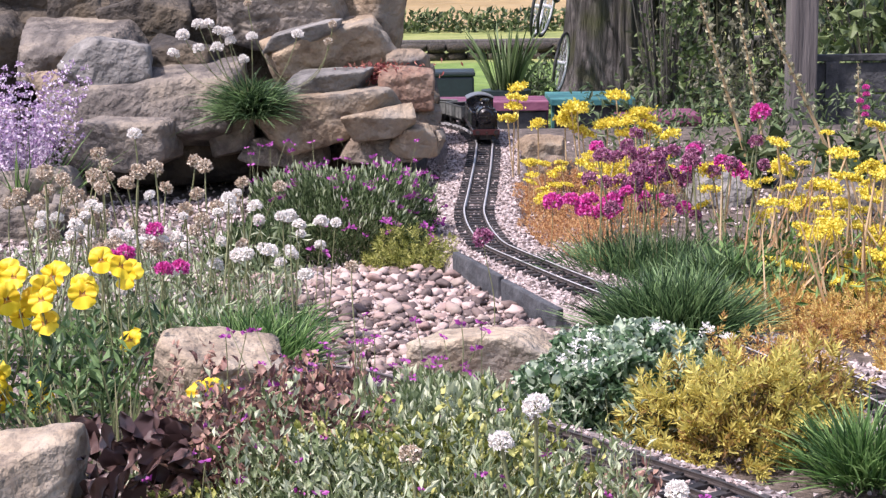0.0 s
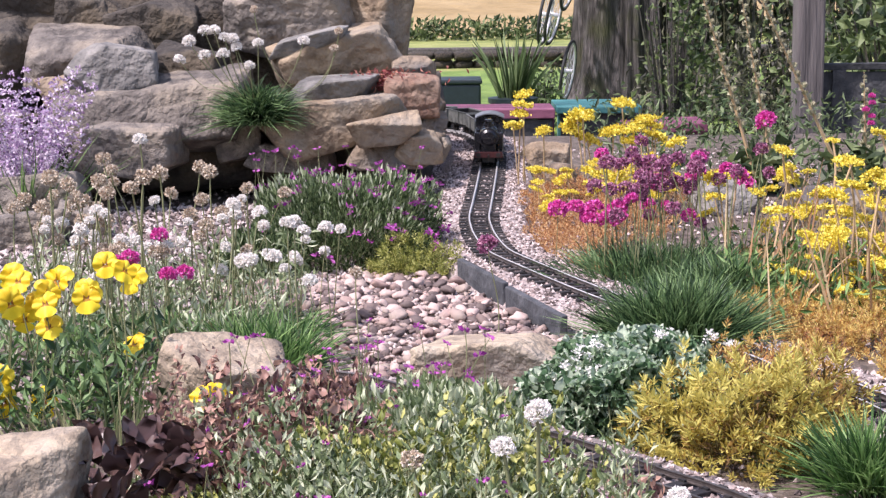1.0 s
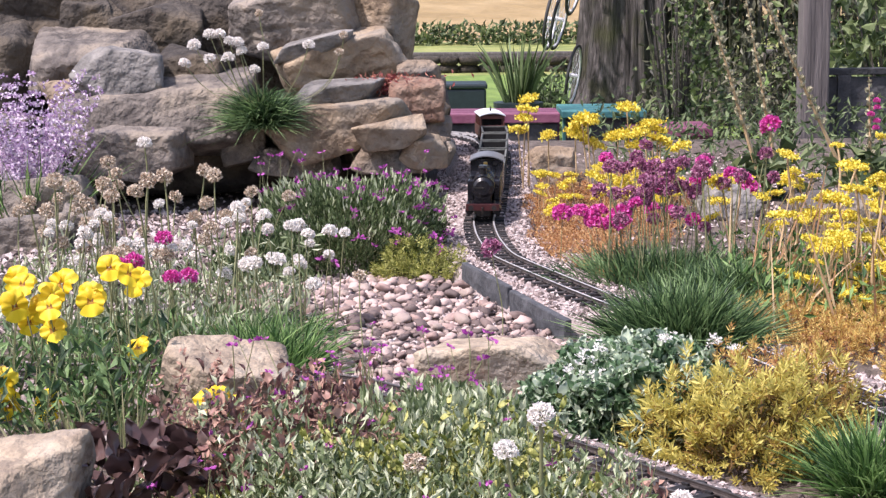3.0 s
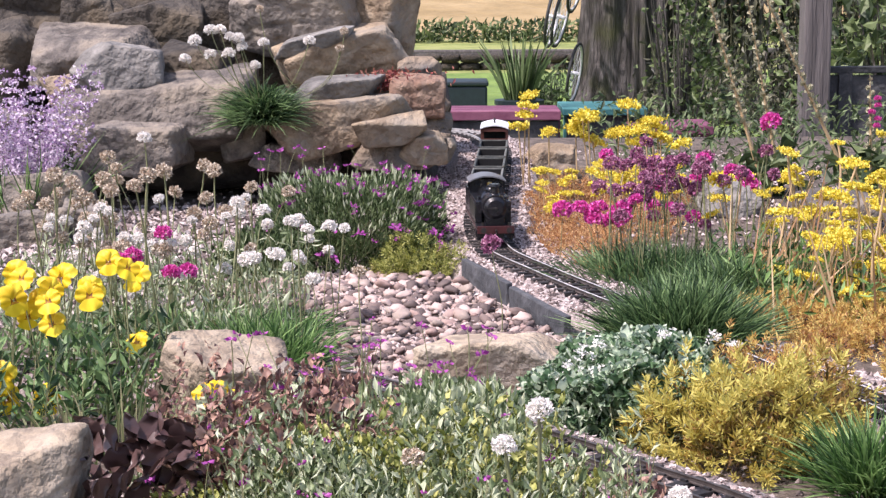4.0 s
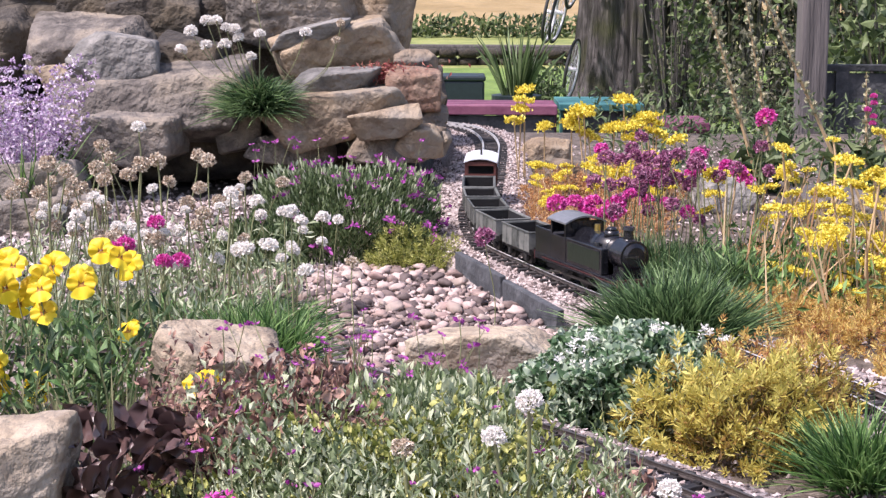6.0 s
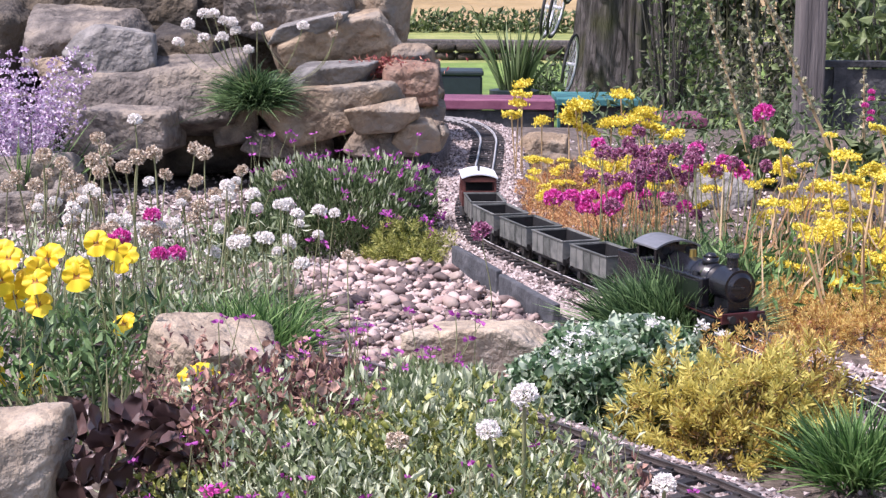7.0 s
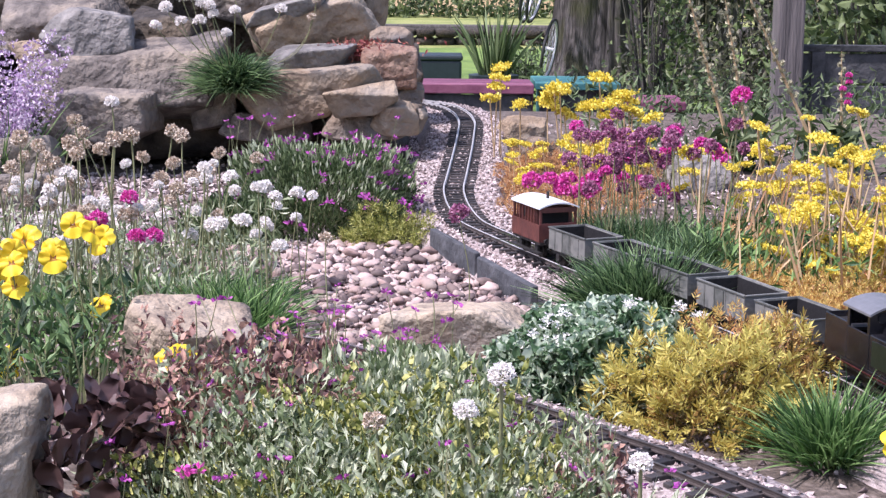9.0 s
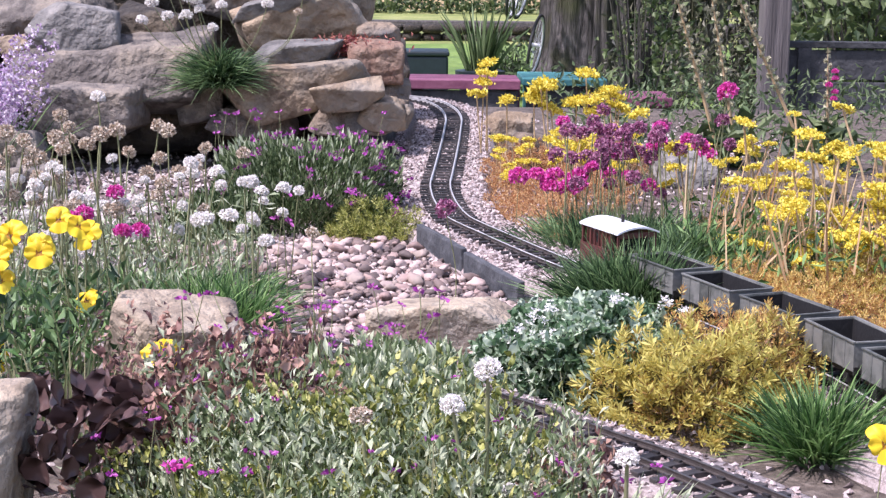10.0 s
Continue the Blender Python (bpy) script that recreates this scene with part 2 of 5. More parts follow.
def cyl(bm, p, q, r0, r1=None, seg=16):
    p, q = Vector(p), Vector(q)
    r1 = r0 if r1 is None else r1
    m = Matrix.Translation((p + q) / 2) @ (q - p).to_track_quat('Z', 'Y').to_matrix().to_4x4()
    bmesh.ops.create_cone(bm, cap_ends=True, segments=seg, radius1=r0, radius2=r1, depth=(q - p).length, matrix=m)


def cyls(p, q, r0, r1=None, seg=16):
    bm = bmesh.new()
    cyl(bm, p, q, r0, r1, seg)
    return bm


def thing(name, x, y, z, label, category, group="", kind="", rz=0):
    ob = new(name)
    ob.matrix_basis = pose(x, y, z, 0, 0, rz)
    ob.empty_display_size = 0.02
    return tagged(ob, label, category, group, kind)


rng = np.random.default_rng(7)


def unit(v):
    return v / np.maximum(np.linalg.norm(v, axis=-1, keepdims=True), 1e-9)


def leaf_mesh(name, P, D, length, width, material, cup=0.25, jitter=0.35, round_=False):
    """One mesh of many small pointed leaves at P along D."""
    n = len(P)
    P, D = np.asarray(P, float), unit(np.asarray(D, float))
    side = unit(np.cross(D, rng.normal(size=(n, 3))))
    nrm = np.cross(side, D)
    L = length * (1 + jitter * rng.uniform(-1, 1, (n, 1)))
    Wd = width * (1 + jitter * rng.uniform(-1, 1, (n, 1)))
    if round_:
        V, F = [P], []
        for s, w, c in ((0.3, 0.8, 0.6), (0.6, 1.0, 1.0), (0.86, 0.66, 0.5)):
            c0 = P + D * L * s - nrm * Wd * (0.5 * s * s)
            V += [c0 + side * Wd * w / 2 + nrm * Wd * cup * c, c0, c0 - side * Wd * w / 2 + nrm * Wd * cup * c]
        V.append(P + D * L - nrm * Wd * 0.55)
        V = np.stack(V, 1).reshape(-1, 3)
        b = np.arange(n)[:, None] * 11
        Q = np.concatenate([b + [k + 1, k, k + 3, k + 4] for k in (1, 2, 4, 5)], 1).reshape(-1, 4).tolist()
        T = np.concatenate([b + [0, 2, 1], b + [0, 3, 2], b + [7, 8, 10], b + [8, 9, 10]], 1).reshape(-1, 3).tolist()
        return mesh_of(name, V, Q + T, material, True)
    mid = P + D * L * 0.55
    V = np.stack([P, mid + side * Wd / 2 + nrm * Wd * cup, mid, mid - side * Wd / 2 + nrm * Wd * cup, P + D * L - nrm * Wd * cup], 1).reshape(-1, 3)
    base = np.arange(n)[:, None] * 5
    F = np.concatenate([base + [0, 2, 1], base + [0, 3, 2], base + [1, 2, 4], base + [2, 3, 4]], 1).reshape(-1, 3)
    return mesh_of(name, V, F.tolist(), material)


def blade_mesh(name, P, D, length, width, material, droop=0.5, seg=4):
    """Curved grass blades or thin stems of square section."""
    n = len(P)
    P, D = np.asarray(P, float), unit(np.asarray(D, float))
    side = unit(np.cross(D, np.array([0, 0, 1.0]) + rng.normal(size=(n, 3)) * 0.6))
    L = length * (1 + 0.35 * rng.uniform(-1, 1, (n, 1)))
    out = D * np.array([1, 1, 0])
    V, F = [], []
    for k in range(seg + 1):
        s = k / seg
        c = P + D * L * s + (out * 0.6 - np.array([0, 0, 0.5])) * L * droop * s * s
        w = width * (1 - s ** 2) * 0.5 + width * 0.04
        V += [c + side * w, c - side * w]
    V = np.stack(V, 1).reshape(-1, 3)
    b = np.arange(n)[:, None] * (2 * seg + 2)
    F = np.concatenate([b + [2 * k, 2 * k + 1, 2 * k + 3, 2 * k + 2] for k in range(seg)], 1).reshape(-1, 4)
    return mesh_of(name, V, F.tolist(), material)


def dome_points(n, rx, ry, rz, lump=0.18, inner=0.35, square=2.0):
    """Points and outward ways of an uneven mound that stands on z = 0."""
    d = unit(rng.normal(size=(n, 3)))
    d[:, 2] = np.abs(d[:, 2])
    k = np.array([1 + lump * 2 * noise.noise(Vector((a * 2.3 + rx * 31, b * 2.3 + ry * 17, c * 2.3))) for a, b, c in d])
    k *= 1 - inner * rng.uniform(0, 1, n) ** 2
    k /= np.sum(np.abs(d) ** square, 1) ** (1 / square)
    P = d * k[:, None] * np.array([rx, ry, rz])
    return P, unit(d / np.array([rx, ry, rz]))


def mound(name, x, y, z, rx, ry, rz, n, length, width, material, label, category="plant", up=0.4, wild=0.5, lump=0.18, cup=0.25, round_=False, square=2.0):
    ob = thing(name, x, y, z, label, category)
    P, N = dome_points(n, rx, ry, rz, lump, 0.35, square)
    D = N + np.array([0, 0, up]) + rng.normal(size=(n, 3)) * wild
    put("foliage", leaf_mesh("foliage", P, D, length, width, material, cup, round_=round_), ob)
    # stalks and shaded inside
    Q, NQ = dome_points(260, rx * 0.8, ry * 0.8, rz * 0.75, lump, 0.6)
    put("twig_growth", blade_mesh("twig_growth", Q * np.array([0.5, 0.5, 0]), Q + np.array([0, 0, rz * 0.3]), float(np.mean([rx, rz])) * 0.8, 0.003, M_STEM, 0.1), ob)
    return ob


# ---- the ground: one sheet from the garden to the far field ----
def ground_height(x, y):
    if y < 6.3:
        return -0.035 + 0.006 * noise.noise(Vector((x * 3, y * 3, 0)))
    if y < 7.0:
        s = (y - 6.3) / 0.7
        return -0.035 - 0.865 * s * s * (3 - 2 * s)
    if y < 34:
        return -0.9 + 0.02 * noise.noise(Vector((x * 0.5, y * 0.5, 0)))
    return -0.9 + (y - 34) * 0.075


def build_ground():
    xs = [-400, -120, -40, -15, -7] + [-4 + 0.25 * i for i in range(33)] + [7, 15, 40, 120, 400]
    ys = [-60, -20, -8, -3] + [-1 + 0.25 * i for i in range(38)] + [9, 10.5, 12, 14, 17, 20, 23.5, 26, 30, 34, 40, 50, 70, 110, 200, 400]
    V = [(x, y, ground_height(x, y)) for y in ys for x in xs]
    nx = len(xs)
    F = [(j * nx + i, j * nx + i + 1, (j + 1) * nx + i + 1, (j + 1) * nx + i) for j in range(len(ys) - 1) for i in range(nx - 1)]
    me = mesh_of("ground", V, F, [M_SOIL, M_LAWN, M_ROUGH, M_FIELD], True)
    for p in me.polygons:
        cy = p.center.y
        p.material_index = 0 if cy < 9 else 1 if cy < 23.6 else 2 if cy < 34 else 3
    tagged(put("ground", me), "dark garden soil, mown lawn and golden crop field beyond", "ground", kind="structure")


build_ground()

# ---- the two railway tracks ----
MAIN = [(-1.175, 5.602), (-0.542, 5.602), (-0.181, 5.602), (0.0, 5.543), (0.089, 5.435), (0.134, 5.247), (0.148, 5.04), (0.142, 4.877), (0.126, 4.555), (0.099, 4.119), (0.089, 3.974), (0.088, 3.863),
        (0.094, 3.695), (0.113, 3.505), (0.142, 3.401), (0.177, 3.303), (0.252, 3.094), (0.352, 2.85), (0.425, 2.68), (0.482, 2.535), (0.538, 2.385), (0.6, 2.215), (0.65, 1.98), (0.74, 1.75), (0.85, 1.5)]
NEAR = [(-0.75, 2.52), (-0.45, 2.48), (-0.171, 2.418), (-0.02, 2.26), (0.08, 2.13), (0.17, 2.02), (0.231, 1.93), (0.288, 1.858), (0.338, 1.778), (0.385, 1.70), (0.47, 1.56), (0.6, 1.36)]


def smooth_line(pts, step=0.005):
    out = []
    P = [Vector(p) for p in pts]
    P = [2 * P[0] - P[1]] + P + [2 * P[-1] - P[-2]]
    for i in range(1, len(P) - 2):
        a, b, c, d = P[i - 1:i + 3]
        for k in range(24):
            t = k / 24
            out.append(0.5 * (2 * b + (c - a) * t + (2 * a - 5 * b + 4 * c - d) * t * t + (3 * b - a - 3 * c + d) * t ** 3))
    out.append(P[-2])
    for _ in range(30):
        out = [out[0]] + [(out[i - 1] + 2 * out[i] + out[i + 1]) / 4 for i in range(1, len(out) - 1)] + [out[-1]]
    acc = [0.0]
    for a, b in zip(out, out[1:]):
        acc.append(acc[-1] + (b - a).length)
    n = int(acc[-1] / step)
    S = np.linspace(0, acc[-1], n + 1)
    return S, np.interp(S, acc, [p.x for p in out]), np.interp(S, acc, [p.y for p in out])


def line_at(line, s):
    S, X, Y = line
    return np.array([np.interp(s, S, X), np.interp(s, S, Y)])


RAIL_TOP = 0.012


def rise(y):
    """The main line climbs gently towards the rockery."""
    return 0.6 * (1 - y / (3.9 + (y - 3.9) / 0.74)) if y > 3.9 else 0.0


def build_track(line, label, ballast_half):
    S, X, Y = line
    dx, dy = np.gradient(X), np.gradient(Y)
    n = np.hypot(dx, dy)
    nx, ny = -dy / n, dx / n
    ob = thing("railway_track", 0, 0, 0, label, "railway track", "garden railway tracks")
    idx = range(0, len(S), 3)
    for side in (-1, 1):
        prof = [(-0.0028, 0.004), (-0.0028, 0.0055), (-0.0009, 0.0062), (-0.0009, 0.0095), (-0.0016, 0.0102), (-0.0018, 0.0114), (-0.0014, RAIL_TOP), (0.0014, RAIL_TOP),
                (0.0018, 0.0114), (0.0016, 0.0102), (0.0009, 0.0095), (0.0009, 0.0062), (0.0028, 0.0055), (0.0028, 0.004)]
        V, F = [], []
        for i in idx:
            for o, z in prof:
                off = side * 0.0233 + o
                V.append((X[i] + nx[i] * off, Y[i] + ny[i] * off, z + rise(Y[i])))
        m = len(prof)
        for r in range(len(V) // m - 1):
            for k in range(m - 1):
                F.append((r * m + k, r * m + k + 1, (r + 1) * m + k + 1, (r + 1) * m + k))
        me = mesh_of("rail", V, F, [M_RAILSIDE, M_RAIL if ballast_half > 0.1 else M_RAILDULL])
        for p in me.polygons:
            p.material_index = 1 if p.center.z > 0.0112 else 0
        put("rail", me, ob, label="steel rail with worn running top, toned for the sky's reflection")
    bm = bmesh.new()
    box(bm, -0.048, 0.048, -0.0068, 0.0068, -0.006, 0.0045, 0.001)
    for s in (-1, 1):
        for o in (-0.0055, 0.0055):
            box(bm, s * 0.0233 + o - 0.002, s * 0.0233 + o + 0.002, -0.005, 0.005, 0.0045, 0.0075)
    me = bm_mesh("sleeper", bm, M_SLEEPER)
    s = 0.01
    while s < S[-1]:
        p, a = line_at(line, s), line_at(line, min(s + 0.01, S[-1])) - line_at(line, s - 0.01)
        put("sleeper", me, ob, pose(p[0], p[1], rise(p[1]) + random.uniform(-0.0008, 0.0008), 0, 0, math.degrees(math.atan2(a[1], a[0])) - 90 + random.uniform(-2.0, 2.0)))
        s += 0.036
    # bed of pale grit
    V, F = [], []
    cols = [-1.25, -1.0, -0.5, 0, 0.5, 1.0, 1.25]
    rows = list(range(0, len(S), 6))
    for i in rows:
        for c in cols:
            wob = 0.02 * noise.noise(Vector((S[i] * 6, c * 3, ballast_half)))
            off = c * (ballast_half + wob)
            z = -0.045 if abs(c) > 1.1 else rise(Y[i]) - 0.002 + 0.003 * noise.noise(Vector((S[i] * 20, c * 5, 0)))
            V.append((X[i] + nx[i] * off, Y[i] + ny[i] * off, z))
    m = len(cols)
    for r in range(len(rows) - 1):
        for k in range(m - 1):
            F.append((r * m + k, r * m + k + 1, (r + 1) * m + k + 1, (r + 1) * m + k))
    bed = tagged(put("ballast_bed", mesh_of("ballast_bed", V, F, M_GRIT, True)), "pale pinkish grit ballast bed under the track", "ballast", kind="structure")
    # loose chips
    cnt = int(S[-1] * (3000 if ballast_half > 0.1 else 2200))
    i = rng.integers(0, len(S), cnt)
    off = rng.uniform(-1, 1, cnt) * ballast_half * 1.02
    V, F = chips(np.stack([X[i] + nx[i] * off, Y[i] + ny[i] * off, rng.uniform(-0.0025, 0.0, cnt) + np.array([rise(y) for y in Y[i]])], 1), 0.0046 if ballast_half > 0.1 else 0.0034)
    tagged(put("ballast_chips", mesh_of("ballast_chips", V, F, M_CHIP)), "loose pale pink and white grit chips", "gravel", kind="stuff")
    return ob


OCT = np.array([(1, 0, 0), (-1, 0, 0), (0, 1, 0), (0, -1, 0), (0, 0, 1), (0, 0, -1)], float)
OCTF = np.array([(0, 2, 4), (2, 1, 4), (1, 3, 4), (3, 0, 4), (2, 0, 5), (1, 2, 5), (3, 1, 5), (0, 3, 5)])


def chips(C, size):
    n = len(C)
    a = rng.uniform(0, 2 * np.pi, n)
    sc = size * rng.uniform(0.5, 1.3, (n, 1, 3)) * np.array([1, 1, 0.8])
    V = OCT[None] * sc + rng.normal(size=(n, 6, 3)) * size * 0.22
    c, s = np.cos(a)[:, None], np.sin(a)[:, None]
    V = np.stack([V[..., 0] * c - V[..., 1] * s, V[..., 0] * s + V[..., 1] * c, V[..., 2]], -1) + C[:, None]
    F = (np.arange(n)[:, None, None] * 6 + OCTF[None]).reshape(-1, 3)
    return V.reshape(-1, 3), F.tolist()


MAINLINE, NEARLINE = smooth_line(MAIN), smooth_line(NEAR)
build_track(MAINLINE, "curving garden railway track with black sleepers on pale grit", 0.105)
build_track(NEARLINE, "garden railway track close to the flowers, black sleepers", 0.075)


# ---- rocks ----
def rock_mesh(seed, sx, sy, sz, material, cuts=7, rough=0.011, sharp=34, detail=5):
    """A quarried stone: tilted flat faces, chamfered corners, layered relief."""
    r = random.Random(seed)
    planes = []
    for k in range(3):
        for sg in (-1, 1):
            v = [r.uniform(-0.26, 0.26) for _ in range(3)]
            v[k] = sg
            v = Vector(v).normalized()
            planes.append((v, r.uniform(0.88, 1.02)))
    for _ in range(cuts):
        k = r.randrange(3)
        v = [r.choice((-1, 1)) * r.uniform(0.6, 1.0) for _ in range(3)]
        v[k] *= r.choice((0.1, 0.3, 1.0))
        v = Vector(v).normalized()
        planes.append((v, sum(abs(c) for c in v) * r.uniform(0.62, 0.84)))
    N = np.array([p[0][:] for p in planes])
    H = np.array([p[1] for p in planes])
    bm = bmesh.new()
    bmesh.ops.create_icosphere(bm, subdivisions=detail, radius=1)
    amp = rough * min(1, 9 * min(sx, sy, sz))
    for v in bm.verts:
        d = np.array(v.co[:])
        q = np.maximum(N @ d / H, 0)
        d = d / (np.sum(q ** sharp) ** (1 / sharp))
        p = Vector((d[0] * sx, d[1] * sy, d[2] * sz))
        f = noise.noise(p * 8 + Vector((seed, 0, 0))) * 0.8 + noise.noise(p * 24 + Vector((0, seed, 0))) * 0.5 + noise.noise(p * 70) * 0.24
        layer = noise.noise(Vector((p.x * 3, p.y * 3 + seed, p.z * 34)))
        crack = abs(noise.noise(Vector((p.x * 6 + seed, p.y * 6, p.z * 15))))
        f += 0.35 * layer - max(0, 0.07 - crack) * 9
        v.co = p + Vector((d[0] / sx, d[1] / sy, d[2] / sz)).normalized() * f * amp
    me = bm_mesh("rock", bm, material, True)
    return me


rock_count = 0
ROCK_LABELS = ["weathered tan sandstone boulder in the rockery wall", "smooth grey stone wedged in the rockery wall", "rough warm grey boulder in the rockery wall",
               "dark stone in the rockery wall, shade put into its colour", "reddish brown stone in the rockery wall", "pale sandstone slab in the rockery wall", "light sandstone lump in the border"]


def rock(x, y, z, sx, sy, sz, tilt, kind, label="", turn=0, lean=0):
    global rock_count
    rock_count += 1
    ob = put("rock", rock_mesh(rock_count * 7 + 3, sx * 1.04, sy, sz * 1.07, ROCKS[kind]), None, pose(x, y, z, lean, tilt, turn))
    return tagged(ob, label or ROCK_LABELS[kind], "rock", "rockery stones")


for row in [
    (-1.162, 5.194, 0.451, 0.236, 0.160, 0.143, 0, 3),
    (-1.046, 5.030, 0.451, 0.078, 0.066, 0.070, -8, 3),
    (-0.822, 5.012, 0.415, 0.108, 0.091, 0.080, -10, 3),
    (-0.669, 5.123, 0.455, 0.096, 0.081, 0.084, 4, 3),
    (-0.437, 5.004, 0.460, 0.207, 0.160, 0.097, -6, 2),
    (-0.180, 5.000, 0.419, 0.092, 0.077, 0.110, 6, 5),
    (-1.007, 4.851, 0.339, 0.173, 0.146, 0.069, -3, 2),
    (-0.868, 4.606, 0.330, 0.113, 0.095, 0.063, 7, 1),
    (-1.022, 4.654, 0.244, 0.064, 0.060, 0.058, -15, 0),
    (-0.702, 4.757, 0.323, 0.101, 0.085, 0.050, 8, 3),
    (-0.775, 4.624, 0.204, 0.243, 0.160, 0.097, -2, 2),
    (-0.823, 4.437, 0.128, 0.141, 0.118, 0.066, 2, 2),
    (-0.292, 4.817, 0.334, 0.181, 0.152, 0.077, -7, 5),
    (-0.354, 4.739, 0.392, 0.104, 0.088, 0.023, -14, 1),
    (-0.289, 4.565, 0.266, 0.112, 0.094, 0.031, -6, 1),
    (-0.293, 4.544, 0.181, 0.193, 0.160, 0.063, -8, 5),
    (-0.134, 4.380, 0.177, 0.079, 0.067, 0.036, -10, 5),
    (-0.074, 4.574, 0.252, 0.066, 0.060, 0.051, 8, 4),
    (-0.072, 4.714, 0.309, 0.060, 0.060, 0.036, 6, 0),
    (-0.025, 4.594, 0.162, 0.036, 0.060, 0.039, 12, 0),
    (-0.034, 4.634, 0.210, 0.032, 0.060, 0.026, 10, 5),
    (-0.003, 4.554, 0.114, 0.027, 0.060, 0.030, 10, 2),
    (-0.124, 4.463, 0.114, 0.109, 0.092, 0.041, 4, 0),
    (-0.057, 4.404, 0.127, 0.058, 0.060, 0.040, 8, 5),
    (-0.401, 4.580, 0.089, 0.105, 0.088, 0.034, 0, 2),
    (-0.545, 4.574, 0.152, 0.064, 0.060, 0.071, 0, 2),
    (-0.985, 4.160, 0.045, 0.105, 0.089, 0.050, 0, 2),
    (-0.951, 3.880, -0.020, 0.079, 0.067, 0.058, -4, 2),
    (-0.865, 4.004, -0.004, 0.056, 0.060, 0.041, 8, 2),
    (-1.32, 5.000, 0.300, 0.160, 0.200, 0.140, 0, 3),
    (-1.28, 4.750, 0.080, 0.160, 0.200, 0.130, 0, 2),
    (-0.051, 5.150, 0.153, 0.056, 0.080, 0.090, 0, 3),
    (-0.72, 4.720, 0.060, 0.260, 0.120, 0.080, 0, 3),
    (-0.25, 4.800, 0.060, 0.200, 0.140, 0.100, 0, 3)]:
    rock(*row, turn=random.uniform(-9, 9), lean=random.uniform(-4, 6) + (11 if row[1] > 4.84 else 0))
# earth core that the stones lean on, in the same shade-darkened colour
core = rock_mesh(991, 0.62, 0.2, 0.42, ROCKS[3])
tagged(put("rockery_core", core, None, pose(-0.76, 5.22, 0.18)), "dark earth and rubble core behind the stones, shade put into its colour", "rubble")
# stones in the beds
rock(-0.322, 2.32, 0.022, 0.082, 0.075, 0.064, 5, 6, "pale sandstone lump beside the grass tuft", 6, 16)
rock(-0.445, 1.69, 0.045, 0.058, 0.06, 0.07, 0, 6, "pale grey stone at the border's edge", -8, 14)
rock(0.082, 2.515, -0.014, 0.108, 0.075, 0.055, 0, 6, "flat sandstone slab at the end of the pebble bed", -20, 3)
rock(0.36, 4.62, 0.0, 0.07, 0.06, 0.05, 0, 0, "low tan stone among the stonecrop")
rock(0.31, 4.93, 0.015, 0.07, 0.06, 0.058, 12, 5, "tan boulder beside the track by the yellow stonecrop")
rock(0.72, 4.3, 0.0, 0.07, 0.06, 0.05, 5, 1, "rounded grey stone among the flowers")
rock(0.95, 4.1, -0.01, 0.1, 0.07, 0.05, -4, 2, "low grey stone among the flowers")

# ---- slate edging ----
for (ax, ay), (bx, by), h in [((0.035, 3.375), (0.117, 3.115), 0.014), ((0.121, 3.105), (0.205, 2.83), 0.008)]:
    L = math.hypot(bx - ax, by - ay)
    bm = bmesh.new()
    box(bm, 0, L, -0.006, 0.006, -0.09, h, 0.002)
    bmesh.ops.subdivide_edges(bm, edges=bm.edges[:], cuts=2)
    for v in bm.verts:
        v.co += Vector((0, 0, 0.004 * noise.noise(v.co * 25))) + Vector((0, 0.002, 0)) * noise.noise(v.co * 40)
    ob = put("edging_slab", bm_mesh("edging_slab", bm, M_SLATE), None, pose(ax, ay, 0.0, 0, 0, math.degrees(math.atan2(by - ay, bx - ax))))
    tagged(ob, "upright dark slate slab edging the ballast", "edging", "slate edging")


# ---- pebble bed ----
def in_bed(x, y):
    """Dry bed between the edging, the slab and the mound of flowers."""
    if not (2.35 < y < 3.42 and -0.42 < x < 0.21):
        return False
    edge = 0.03 + (3.375 - y) * 0.325
    if y > 2.83 and x > edge - 0.018:
        return False
    return not (abs(x - 0.068) < 0.12 and abs(y - 2.52) < 0.085)


